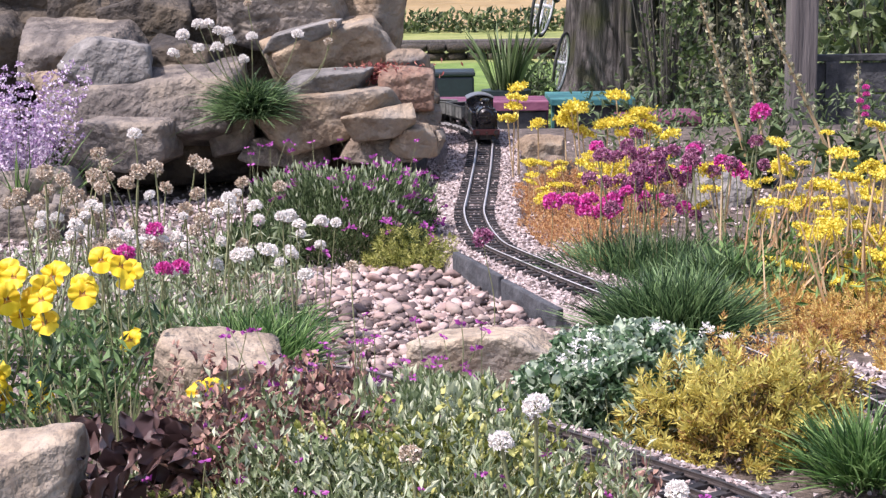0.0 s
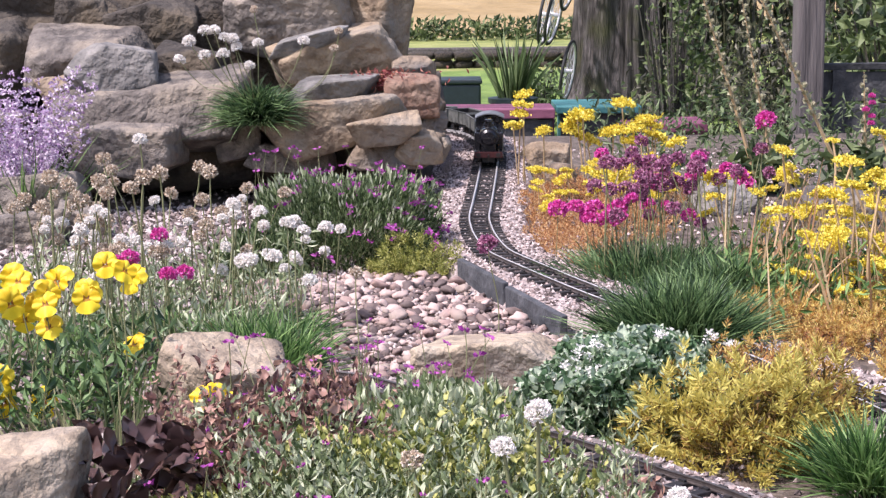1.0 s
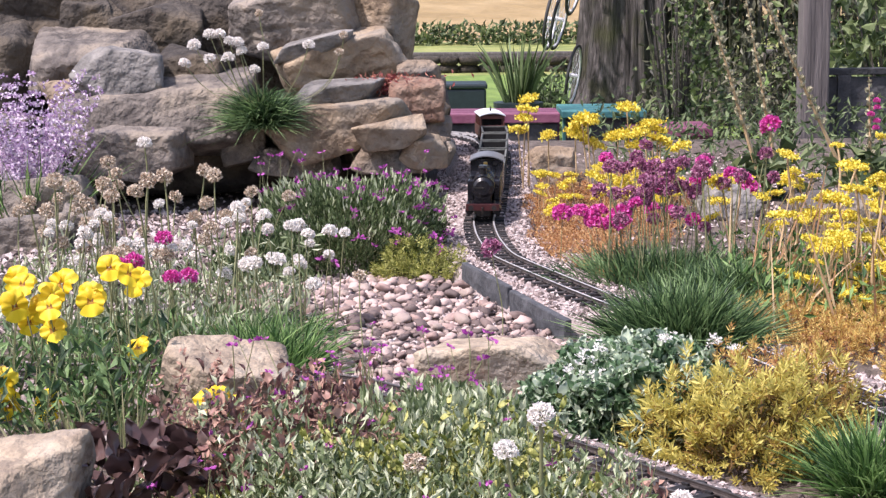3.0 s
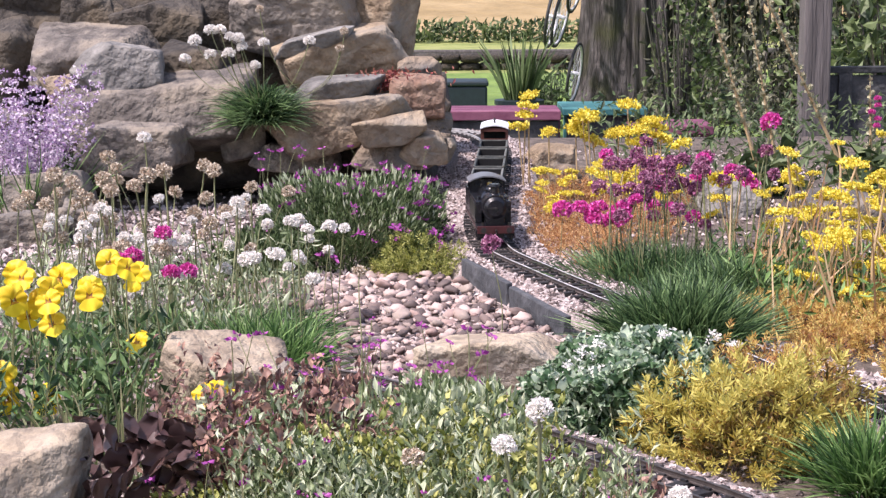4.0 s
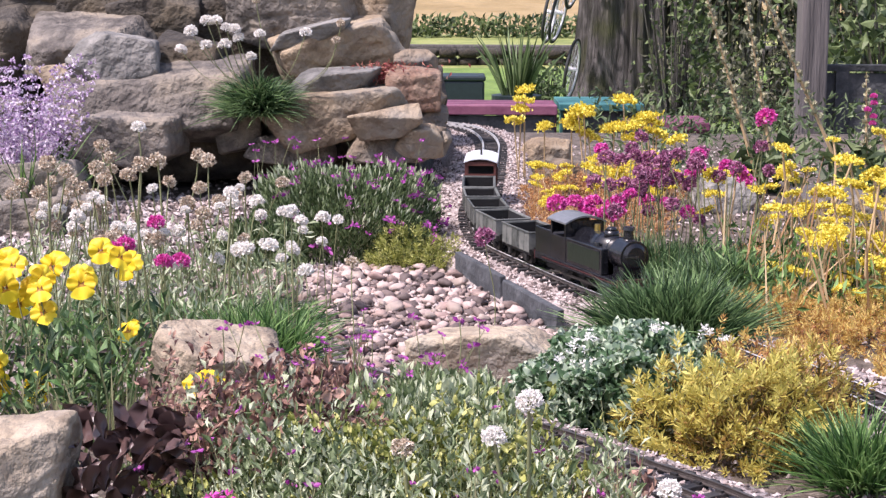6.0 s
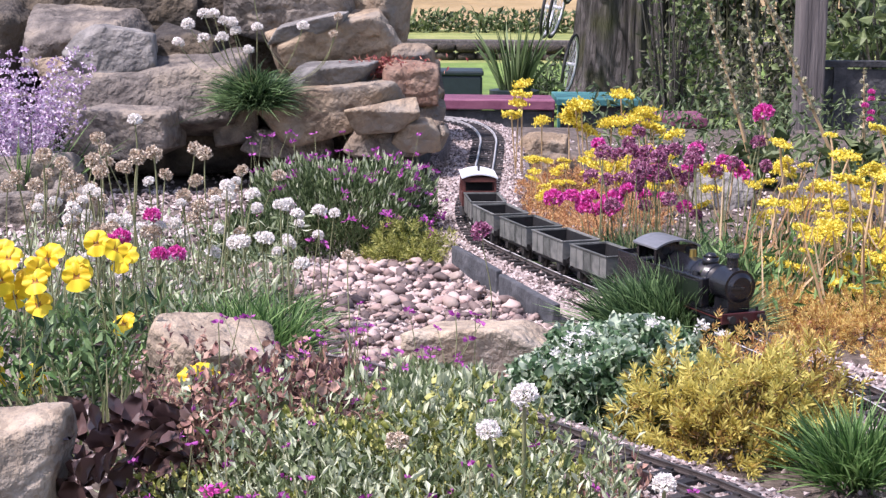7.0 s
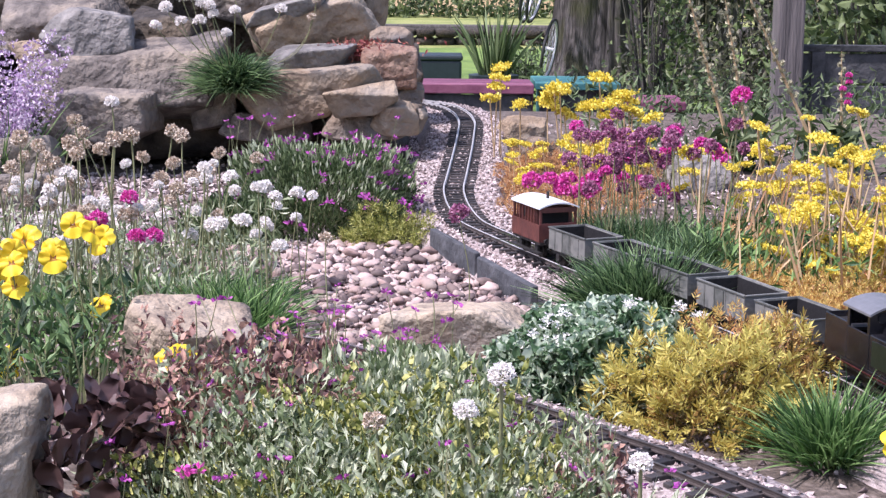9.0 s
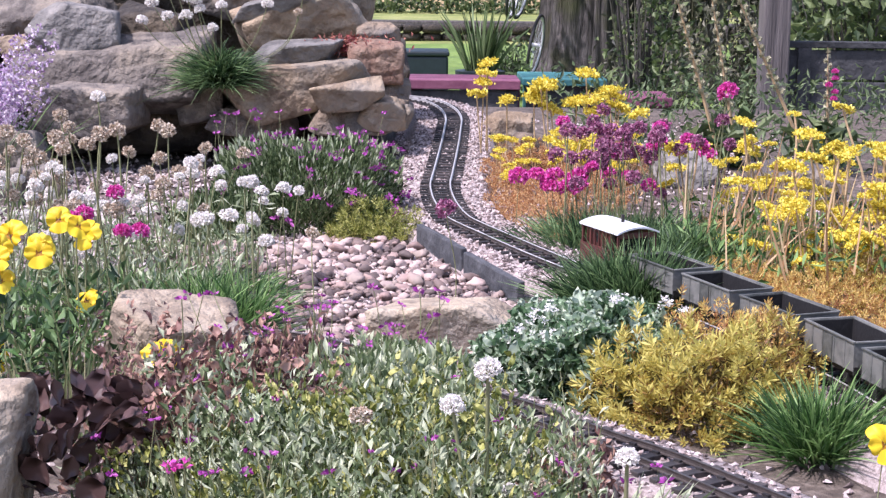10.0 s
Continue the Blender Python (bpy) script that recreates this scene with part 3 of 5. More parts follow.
def build_pebbles():
    bed = thing("pebble_bed", 0, 0, 0, "dry bed of rounded pink and grey pebbles", "pebbles")
    meshes = []
    for k in range(8):
        bm = bmesh.new()
        bmesh.ops.create_icosphere(bm, subdivisions=2, radius=1)
        a = Vector((random.uniform(0.8, 1.3), random.uniform(0.7, 1.0), random.uniform(0.5, 0.75)))
        for v in bm.verts:
            f = 1 + 0.6 * noise.noise(v.co * 1.3 + Vector((k * 9, 0, 0)))
            v.co = Vector((v.co.x * a.x, v.co.y * a.y, v.co.z * a.z)) * f
        meshes.append(bm_mesh("pebble", bm, M_PEBBLE, True))
    done, tries, cells = [], 0, {}
    while tries < 60000:
        tries += 1
        x, y = random.uniform(-0.42, 0.21), random.uniform(2.35, 3.42)
        if not in_bed(x, y):
            continue
        r = random.uniform(0.009, 0.0135) * (1.35 if y > 2.95 else 1.0) if random.random() < 0.62 else random.uniform(0.0045, 0.008)
        cx, cy = int(x / 0.03 + 100), int(y / 0.03)
        near = [q for a in (-1, 0, 1) for b in (-1, 0, 1) for q in cells.get((cx + a, cy + b), ())]
        if any((x - a) ** 2 + (y - b) ** 2 < ((r + c) * 0.74) ** 2 for a, b, c in near):
            continue
        cells.setdefault((cx, cy), []).append((x, y, r))
        done.append((x, y, r))
    done.sort(key=lambda q: q[1])
    V, F = [], []
    for k, (x, y, r) in enumerate(done):
        z = -0.04 + r * 0.4 + random.uniform(0, 0.014)
        m = pose(x, y, z, random.uniform(-30, 30), random.uniform(-30, 30), random.uniform(0, 360)) @ Matrix.Scale(r, 4)
        me = random.choice(meshes)
        if k < 300:
            put("pebble", me, bed, m)
        else:
            b = len(V)
            V += [m @ v.co for v in me.vertices]
            F += [[b + i for i in p.vertices] for p in me.polygons]
    tagged(put("pebble_rest", mesh_of("pebble_rest", V, F, M_PEBBLES, True), bed), "more rounded pink and grey pebbles", kind="stuff")
    n = 2600
    P = np.stack([rng.uniform(-0.42, 0.21, n), rng.uniform(2.35, 3.42, n), rng.uniform(-0.034, -0.028, n)], 1)
    P = P[[in_bed(a, b) for a, b, _ in P]]
    V, F = chips(P, 0.007)
    tagged(put("small_gravel", mesh_of("small_gravel", V, F, M_CHIP)), "small pink gravel between the pebbles", "gravel", kind="stuff")
    # grit over the open soil
    n = 9000
    P = np.stack([rng.uniform(-1.2, 1.2, n), rng.uniform(1.6, 5.8, n), np.full(n, -0.033)], 1)
    V, F = chips(P, 0.006)
    n = 9000
    Q = np.stack([rng.uniform(-0.2, 0.35, n), rng.uniform(3.45, 5.7, n), np.full(n, -0.031)], 1)
    V2, F2 = chips(Q, 0.0065)
    F = F + [[i + len(V) for i in f] for f in F2]
    V = np.concatenate([V, V2])
    n = 4500
    Q = np.stack([rng.uniform(-1.0, -0.15, n), rng.uniform(2.9, 4.45, n), np.full(n, -0.03)], 1)
    V2, F2 = chips(Q, 0.009)
    F = F + [[i + len(V) for i in f] for f in F2]
    V = np.concatenate([V, V2])
    tagged(put("soil_gravel", mesh_of("soil_gravel", V, F, M_CHIP)), "grit scattered over the garden soil", "gravel", kind="stuff")


# ---- the train: x is forward ----
def wheelset(parent, x, r, y=0.0215):
    for s in (-1, 1):
        bm = cyls((0, -0.0025, 0), (0, 0.0025, 0), r, r, 20)
        cyl(bm, (0, -s * 0.0025, 0), (0, -s * 0.004, 0), r * 1.12, r * 1.12, 20)
        w = part("wheel", bm, M_WHEEL, parent, "dark steel flanged wheel", m=pose(x, s * y, RAIL_TOP + r))
        part("hub", cyls((0, s * 0.002, 0), (0, s * 0.005, 0), r * 0.3, None, 10), M_UNDER, w)


def hollow_tub(L, W, z0, z1, t=0.003):
    bm = bmesh.new()
    box(bm, -L / 2, L / 2, -W / 2, -W / 2 + t, z0, z1, 0.0006)
    box(bm, -L / 2, L / 2, W / 2 - t, W / 2, z0, z1, 0.0006)
    box(bm, -L / 2, -L / 2 + t, -W / 2 + t, W / 2 - t, z0, z1 - 0.0004)
    box(bm, L / 2 - t, L / 2, -W / 2 + t, W / 2 - t, z0, z1 - 0.0004)
    return bm


def buffers(ob, x, d, z=0.046):
    for s in (-1, 1):
        bm = cyls((x, s * 0.027, z), (x + d * 0.010, s * 0.027, z), 0.0032, 0.0026, 10)
        cyl(bm, (x + d * 0.010, s * 0.027, z), (x + d * 0.0125, s * 0.027, z), 0.006, 0.006, 14)
        part("buffer", bm, M_UNDER, ob)


def build_wagon():
    ob = thing("mineral_wagon", 0, 0, 0, "grey open mineral wagon with black inside, on the track", "wagon", "wagons of the train")
    L, W = 0.138, 0.074
    part("tub", hollow_tub(L, W, 0.040, 0.079), M_WAGON, ob)
    part("lining", hollow_tub(L - 0.0065, W - 0.0065, 0.043, 0.0775, 0.001), M_COAL, ob, "black inner sheeting")
    part("tub_floor", boxed(-L / 2 + 0.004, L / 2 - 0.004, -W / 2 + 0.004, W / 2 - 0.004, 0.040, 0.046), M_COAL, ob, "black wagon floor")
    for x in (-0.045, -0.016, 0.016, 0.045):
        for s in (-1, 1):
            part("stanchion", boxed(x - 0.0015, x + 0.0015, s * W / 2 - 0.001, s * (W / 2 + 0.001) + 0.001, 0.040, 0.0785), M_WAGON, ob)
    for s in (-1, 1):
        part("top_rim", boxed(-L / 2 - 0.001, L / 2 + 0.001, s * W / 2 - 0.002, s * W / 2 + 0.0022, 0.0775, 0.0805, 0.0008), M_WAGON, ob)
        part("end_rim", boxed(s * L / 2 - 0.0015, s * L / 2 + 0.002, -W / 2 + 0.002, W / 2 - 0.002, 0.0773, 0.0802, 0.0008), M_WAGON, ob)
        part("side_door", boxed(-0.012, 0.012, s * (W / 2 + 0.0006) - 0.0008, s * (W / 2 + 0.0006) + 0.0008, 0.043, 0.075), M_WAGON, ob)
        part("solebar", boxed(-L / 2, L / 2, s * 0.03 - 0.002, s * 0.03 + 0.002, 0.033, 0.042), M_UNDER, ob, "black solebar")
        part("headstock", boxed(s * L / 2 - 0.002, s * L / 2 + 0.002, -0.036, 0.036, 0.036, 0.046), M_UNDER, ob)
        for x in (-0.042, 0.042):
            part("axlebox", boxed(x - 0.006, x + 0.006, s * 0.03 - 0.003, s * 0.03 + 0.004, 0.02, 0.034, 0.001), M_UNDER, ob)
        buffers(ob, s * L / 2, s)
    for x in (-0.042, 0.042):
        wheelset(ob, x, 0.0145)
    return ob


def arched_roof(L, W, z, rise, t=0.003, over=0.003, seg=10):
    bm = bmesh.new()
    rings = []
    for x in (-L / 2 - over, L / 2 + over):
        ring = []
        for k in range(seg + 1):
            a = -1 + 2 * k / seg
            ring.append(bm.verts.new((x, a * (W / 2 + over), z + rise * (1 - a * a))))
        for k in range(seg, -1, -1):
            a = -1 + 2 * k / seg
            ring.append(bm.verts.new((x, a * (W / 2 + over), z + rise * (1 - a * a) - t)))
        rings.append(ring)
    a, b = rings
    for k in range(len(a)):
        j = (k + 1) % len(a)
        bm.faces.new((a[k], a[j], b[j], b[k]))
    bm.faces.new(a[::-1])
    bm.faces.new(b)
    bmesh.ops.recalc_face_normals(bm, faces=bm.faces)
    return bm


def build_van():
    ob = thing("brake_van", 0, 0, 0, "red-brown brake van with a pale roof, last in the train", "wagon")
    L, W = 0.124, 0.074
    part("floor_frame", boxed(-L / 2, L / 2, -W / 2, W / 2, 0.038, 0.044, 0.001), M_UNDER, ob)
    part("cabin", boxed(-0.04, 0.04, -W / 2 + 0.002, W / 2 - 0.002, 0.044, 0.107, 0.001), M_VAN, ob)
    part("roof", arched_roof(L, W, 0.108, 0.009), M_VANROOF, ob, "pale grey curved roof")
    # black sheets paint the shade under the roof overhang at both cabin ends
    for e in (-1, 1):
        part("doorway", boxed(e * 0.0402 - 0.0006, e * 0.0402 + 0.0006, -0.03, 0.03, 0.05, 0.1), M_COAL, ob, "black sheet painting the shade on the cabin end")
    part("chimney", cyls((0.012, 0, 0.115), (0.012, 0, 0.13), 0.003, 0.0026, 10), M_UNDER, ob)
    for s in (-1, 1):
        for e in (-1, 1):
            part("corner_post", boxed(e * (L / 2 - 0.003) - 0.002, e * (L / 2 - 0.003) + 0.002, s * (W / 2 - 0.002) - 0.002, s * (W / 2 - 0.002) + 0.002, 0.044, 0.1075), M_VAN, ob)
        part("end_panel", boxed(s * L / 2 - 0.003, s * L / 2, -W / 2 + 0.001, W / 2 - 0.001, 0.044, 0.078), M_VAN, ob)
        part("end_rail", boxed(s * L / 2 - 0.003, s * L / 2, -W / 2 + 0.001, W / 2 - 0.001, 0.098, 0.107), M_VAN, ob)
        part("side_panel", boxed(-L / 2, L / 2, s * W / 2 - 0.002, s * W / 2, 0.044, 0.076), M_VAN, ob)
        for k in range(9):
            x = -0.052 + k * 0.013
            part("batten", boxed(x - 0.0007, x + 0.0007, s * W / 2 - 0.002, s * W / 2 + 0.0008, 0.045, 0.0755 if abs(x) > 0.04 else 0.105), M_VAN, ob)
        part("window_pane", boxed(-0.02, -0.008, s * (W / 2 - 0.002), s * (W / 2 - 0.002) + s * 0.001, 0.082, 0.098) if s > 0 else boxed(-0.02, -0.008, -W / 2 + 0.001, -W / 2 + 0.002, 0.082, 0.098), M_COAL, ob, "dark window")
        part("footboard", boxed(-L / 2, L / 2, s * 0.036 - 0.004, s * 0.036 + 0.004, 0.022, 0.0245), M_UNDER, ob)
        buffers(ob, s * L / 2, s)
        for x in (-0.036, 0.036):
            part("axlebox", boxed(x - 0.006, x + 0.006, s * 0.03 - 0.003, s * 0.03 + 0.004, 0.02, 0.038, 0.001), M_UNDER, ob)
    for x in (-0.036, 0.036):
        wheelset(ob, x, 0.0145)
    return ob


def build_loco():
    ob = thing("tank_locomotive", 0, 0, 0, "black model steam tank locomotive with side tanks, running", "locomotive")
    W = 0.078
    part("running_plate", boxed(-0.18, 0.15, -W / 2, W / 2, 0.047, 0.051, 0.001), M_BLACK, ob)
    buffers(ob, 0.155, 1)
    buffers(ob, -0.182, -1)
    part("frame", boxed(-0.17, 0.14, -0.017, 0.017, 0.022, 0.047), M_UNDER, ob)
    part("boiler", cyls((-0.045, 0, 0.09), (0.098, 0, 0.09), 0.0255, None, 32), M_BLACK, ob, "glossy black boiler", True)
    bm = cyls((0.098, 0, 0.09), (0.142, 0, 0.09), 0.0275, None, 32)
    box(bm, 0.1, 0.14, -0.02, 0.02, 0.05, 0.075, 0.002)
    sb = part("smokebox", bm, M_BLACK, ob)
    part("smokebox_door", cyls((0.142, 0, 0.09), (0.147, 0, 0.09), 0.0235, 0.017, 28), M_BLACK, sb)
    part("door_handle", cyls((0.147, 0, 0.09), (0.152, 0, 0.09), 0.0025, 0.0018, 8), M_WHEEL, sb)
    part("door_strap", boxed(0.1465, 0.149, -0.02, 0.004, 0.0885, 0.0915), M_WHEEL, sb)
    bm = cyls((0.118, 0, 0.113), (0.118, 0, 0.134), 0.0095, 0.0085, 20)
    cyl(bm, (0.118, 0, 0.134), (0.118, 0, 0.139), 0.0115, 0.0105, 20)
    cyl(bm, (0.118, 0, 0.111), (0.118, 0, 0.118), 0.014, 0.0095, 20)
    part("chimney", bm, M_BLACK, ob, "black capped chimney")
    bm = cyls((0.055, 0, 0.11), (0.055, 0, 0.124), 0.014, 0.0125, 20)
    cyl(bm, (0.055, 0, 0.124), (0.055, 0, 0.13), 0.0125, 0.006, 20)
    part("dome", bm, M_BLACK, ob, "rounded black steam dome", True)
    part("safety_valve", cyls((0.0, 0, 0.112), (0.0, 0, 0.127), 0.006, 0.005, 12), M_BRASS, ob, "small brass safety valve")
    for x in (-0.02, 0.03, 0.08):
        part("boiler_band", cyls((x, 0, 0.09), (x + 0.003, 0, 0.09), 0.0262, None, 32), M_BLACK, ob)
    for s in (-1, 1):
        part("side_tank", boxed(-0.05, 0.092, s * 0.031 - 0.0075, s * 0.031 + 0.0075, 0.051, 0.098, 0.002), M_BLACK, ob, "satin black side tank")
        part("tank_panel", boxed(-0.042, 0.084, s * 0.0386 - 0.0006, s * 0.0386 + 0.0006, 0.058, 0.091, 0.0005), M_LOCOGREEN, ob, "very dark green painted panel")
        part("lining", boxed(-0.148, 0.148, s * 0.0394 - 0.0004, s * 0.0394 + 0.0004, 0.0445, 0.0462), M_RED, ob, "thin red line")
        part("tank_filler", cyls((0.06, s * 0.03, 0.098), (0.06, s * 0.03, 0.104), 0.006, 0.005, 12), M_BLACK, ob)
        part("handrail", cyls((-0.03, s * 0.0395, 0.092), (0.085, s * 0.0395, 0.092), 0.0008, None, 6), M_WHEEL, ob)
        part("cab_side", boxed(-0.112, -0.05, s * 0.0375 - 0.0015, s * 0.0375 + 0.0015, 0.051, 0.096, 0.0008), M_BLACK, ob)
        for x in (-0.11, -0.053):
            part("cab_pillar", boxed(x - 0.003, x + 0.003, s * 0.0375 - 0.0014, s * 0.0375 + 0.0014, 0.096, 0.124), M_BLACK, ob)
        part("bunker_side", boxed(-0.178, -0.112, s * 0.0375 - 0.0015, s * 0.0375 + 0.0015, 0.051, 0.1, 0.0008), M_BLACK, ob)
        part("valance", boxed(-0.18, 0.15, s * 0.038 - 0.001, s * 0.038 + 0.001, 0.04, 0.047), M_BLACK, ob)
        part("cylinder", cyls((0.095, s * 0.032, 0.034), (0.135, s * 0.032, 0.034), 0.01, None, 18), M_BLACK, ob)
        part("coupling_rod", boxed(-0.075, 0.07, s * 0.031 - 0.001, s * 0.031 + 0.001, 0.024, 0.029), M_WHEEL, ob, "steel coupling rod")
        part("front_step", boxed(0.12, 0.135, s * 0.034 - 0.004, s * 0.034 + 0.004, 0.02, 0.023), M_BLACK, ob)
        part("lamp_iron", boxed(0.146, 0.149, s * 0.028 - 0.002, s * 0.028 + 0.002, 0.051, 0.06), M_WHEEL, ob)
    part("cab_front", boxed(-0.053, -0.05, -0.0375, 0.0375, 0.098, 0.126), M_BLACK, ob)
    for s in (-1, 1):
        part("spectacle", cyls((-0.0505, s * 0.022, 0.117), (-0.0485, s * 0.022, 0.117), 0.006, None, 16), M_COAL, ob, "round dark cab window")
    part("cab_back", boxed(-0.113, -0.11, -0.0375, 0.0375, 0.098, 0.126), M_BLACK, ob)
    part("bunker_back", boxed(-0.18, -0.177, -0.0375, 0.0375, 0.051, 0.1), M_BLACK, ob)
    part("bunker_floor", boxed(-0.177, -0.113, -0.036, 0.036, 0.088, 0.092), M_COAL, ob, "black coal in the bunker")
    part("cab_roof", arched_roof(0.072, W, 0.124, 0.012), M_ROOF, ob, "dark grey curved cab roof", m=pose(-0.083, 0, 0))
    part("buffer_beam", boxed(0.15, 0.155, -W / 2, W / 2, 0.037, 0.053, 0.0008), M_RED, ob, "dull red front buffer beam")
    part("rear_beam", boxed(-0.183, -0.18, -W / 2, W / 2, 0.037, 0.053), M_RED, ob)
    bm = cyls((0.155, 0, 0.045), (0.165, 0, 0.043), 0.0022, None, 8)
    cyl(bm, (0.165, 0, 0.043), (0.166, 0, 0.03), 0.0015, None, 8)
    part("coupling_hook", bm, M_WHEEL, ob)
    for x in (-0.07, 0.0, 0.065):
        wheelset(ob, x, 0.0215)
    return ob


loco = build_loco()
wagon = build_wagon()
wagons = [wagon] + [copy_thing(wagon, pose(0, 0, 0)) for _ in range(4)]
van = build_van()


# ---- flowers ----
def head_mesh(name, material, petals=260, r=0.66, leaf=0.17, dome=-0.45):
    """A round flower head of diameter 1 made of small petals."""
    d = unit(rng.normal(size=(petals * 3, 3)))
    d = d[d[:, 2] > dome][:petals]
    P = d * r * rng.uniform(0.42, 0.62, (len(d), 1)) * np.array([1, 1, 0.82])
    return leaf_mesh(name, P, d + rng.normal(size=d.shape) * 0.5, leaf, leaf, material, 0.3)


def flat_head_mesh(name, material, n=300):
    """A flat, lumpy cluster of star flowers of width 1, in a few sprays."""
    c = rng.integers(0, 7, n)
    ca, cr = np.arange(7) * 0.9 + 0.3, np.array([0.0, 0.3, 0.34, 0.27, 0.33, 0.3, 0.36])
    P = np.stack([np.cos(ca[c]) * cr[c], np.sin(ca[c]) * cr[c], 0.08 - cr[c] * 0.25], 1) + rng.normal(size=(n, 3)) * np.array([0.085, 0.085, 0.045])
    return leaf_mesh(name, P, rng.normal(size=(n, 3)) * 0.7 + np.array([0, 0, 0.8]), 0.13, 0.1, material, 0.2)


def pansy_mesh(name, material, lop):
    """Five broad ruffled petals that curl and overlap, facing -y."""
    V, F, mats = [], [], []
    for k, (ang, wide, long) in enumerate([(58, 0.46, 0.5), (122, 0.46, 0.5), (4, 0.4, 0.44), (176, 0.4, 0.44), (270, 0.6, 0.5)]):
        a = radians(ang + lop * (k - 2) * 3)
        ax, sd = np.array([math.cos(a), 0, math.sin(a)]), np.array([-math.sin(a), 0, math.cos(a)])
        b, nu, nv = len(V), 7, 9
        for i in range(nu):
            u = 0.05 + 0.95 * i / (nu - 1)
            w = wide * math.sin(min(1.0, u * 1.12) * math.pi * 0.62) * (1 if u < 0.85 else 0.86)
            for j in range(nv):
                v = -1 + 2 * j / (nv - 1)
                reach = long * u * (1 - 0.18 * v * v * u)
                dep = -0.03 * k - 0.16 * u * (1 - u) + 0.16 * u ** 3 * (1 if k < 2 else -0.5) + 0.05 * u * math.sin(v * 5 + k * 1.7 + lop) + 0.06 * v * v * u
                V.append(ax * reach + sd * v * w * 0.62 + np.array([0, dep, 0]))
        for i in range(nu - 1):
            for j in range(nv - 1):
                F.append((b + i * nv + j, b + i * nv + j + 1, b + (i + 1) * nv + j + 1, b + (i + 1) * nv + j))
                mats.append(1 if i == 0 and k >= 2 else 0)
    me = mesh_of(name, V, F, [material, M_PANSYEYE], True)
    me.polygons.foreach_set("material_index", mats)
    return me


def small_flower_mesh(name, material, n=6):
    a = np.linspace(0, 2 * np.pi, n, endpoint=False)
    D = np.stack([np.cos(a), np.sin(a), np.full(n, 0.35)], 1)
    return leaf_mesh(name, D * 0.05, D, 0.42, 0.3, material, -0.15)


HEAD_WHITE = [head_mesh("white_head", M_WHITE) for _ in range(3)]
HEAD_TAN = [head_mesh("dried_head", M_TAN, 230, 0.66, 0.16, -0.8) for _ in range(3)]
HEAD_PINK = [head_mesh("pink_head", M_PINK) for _ in range(3)]
HEAD_DULL = [head_mesh("faded_head", M_DULL, 190, 0.62, 0.19, -0.7) for _ in range(3)]
HEAD_SEDUM = [flat_head_mesh("sedum_head", M_SEDY) for _ in range(4)]
HEAD_PANSY = [pansy_mesh("pansy", M_YEL, q) for q in (-2, 0.5, 3)]
HEAD_PURPLE = [small_flower_mesh("purple_flower", M_PUR) for _ in range(3)]
HEAD_MAGENTA = [small_flower_mesh("magenta_flower", M_PINK, 5) for _ in range(2)]
HEAD_SMALLWHITE = [small_flower_mesh("small_white_flower", M_WHITE, 4) for _ in range(3)]


def stem_mesh(bend, r, material, kink=0.0):
    """A stem of height 1 that bends by that much along x."""
    V, F, seg, sides = [], [], 8, 4
    for k in range(seg + 1):
        s = k / seg
        x = bend * s ** 2 + kink * math.sin(s * 5)
        for j in range(sides):
            a = j / sides * 2 * math.pi
            V.append((x + math.cos(a) * r * (1.2 - 0.3 * s), kink * 0.5 * math.sin(s * 4 + 1) + math.sin(a) * r * (1.2 - 0.3 * s), s))
    for k in range(seg):
        for j in range(sides):
            F.append((k * sides + j, k * sides + (j + 1) % sides, (k + 1) * sides + (j + 1) % sides, (k + 1) * sides + j))
    return mesh_of("flower_stem", V, F, material, True)


STEMS = [(b, k, stem_mesh(b, 0.0055, M_STEM, k)) for b, k in [(0.05, 0.01), (0.15, 0.02), (0.28, -0.02), (0.0, 0.03)]]
STEMS_TALL = [(b, k, stem_mesh(b, 0.012, M_STEMRED, k)) for b, k in [(0.03, 0.02), (0.1, -0.03), (0.18, 0.03)]]


def flower(plant, bx, by, bz, h, size, heads, stems=None, tilt=14, face=False, squash=1.0):
    """One stem with its head, a part of the plant; its foot is at (bx, by, bz) in the world."""
    b, k, me = random.choice(stems or STEMS)
    o = plant.matrix_basis.translation
    m = pose(bx - o.x, by - o.y, bz - o.z, random.uniform(-tilt, tilt), random.uniform(-tilt, tilt), random.uniform(0, 360)) @ Matrix.Diagonal((h, h, h, 1))
    st = put("flower_stem", me, plant, m)
    top = Vector((b + k * math.sin(5), k * 0.5 * math.sin(5), 1.0))
    turn = pose(0, 0, 0, random.uniform(-25, 25), random.uniform(-25, 25), random.uniform(0, 360))
    if face:
        turn = m.to_3x3().normalized().to_4x4().inverted() @ pose(0, 0, 0, random.uniform(-30, 20), random.uniform(-25, 25), random.uniform(-42, 42))
    hd = put("flower_head", random.choice(heads), st, Matrix.Translation(top) @ turn @ Matrix.Diagonal((size / h, size / h, size / h * squash, 1)))
    return hd


def head_at(plant, x, y, z, foot, size, heads, stems=None, **kw):
    """A flower whose head comes near (x, y, z), from a foot at that height."""
    return flower(plant, x, y, foot, z - foot, size, heads, stems, tilt=5, **kw)


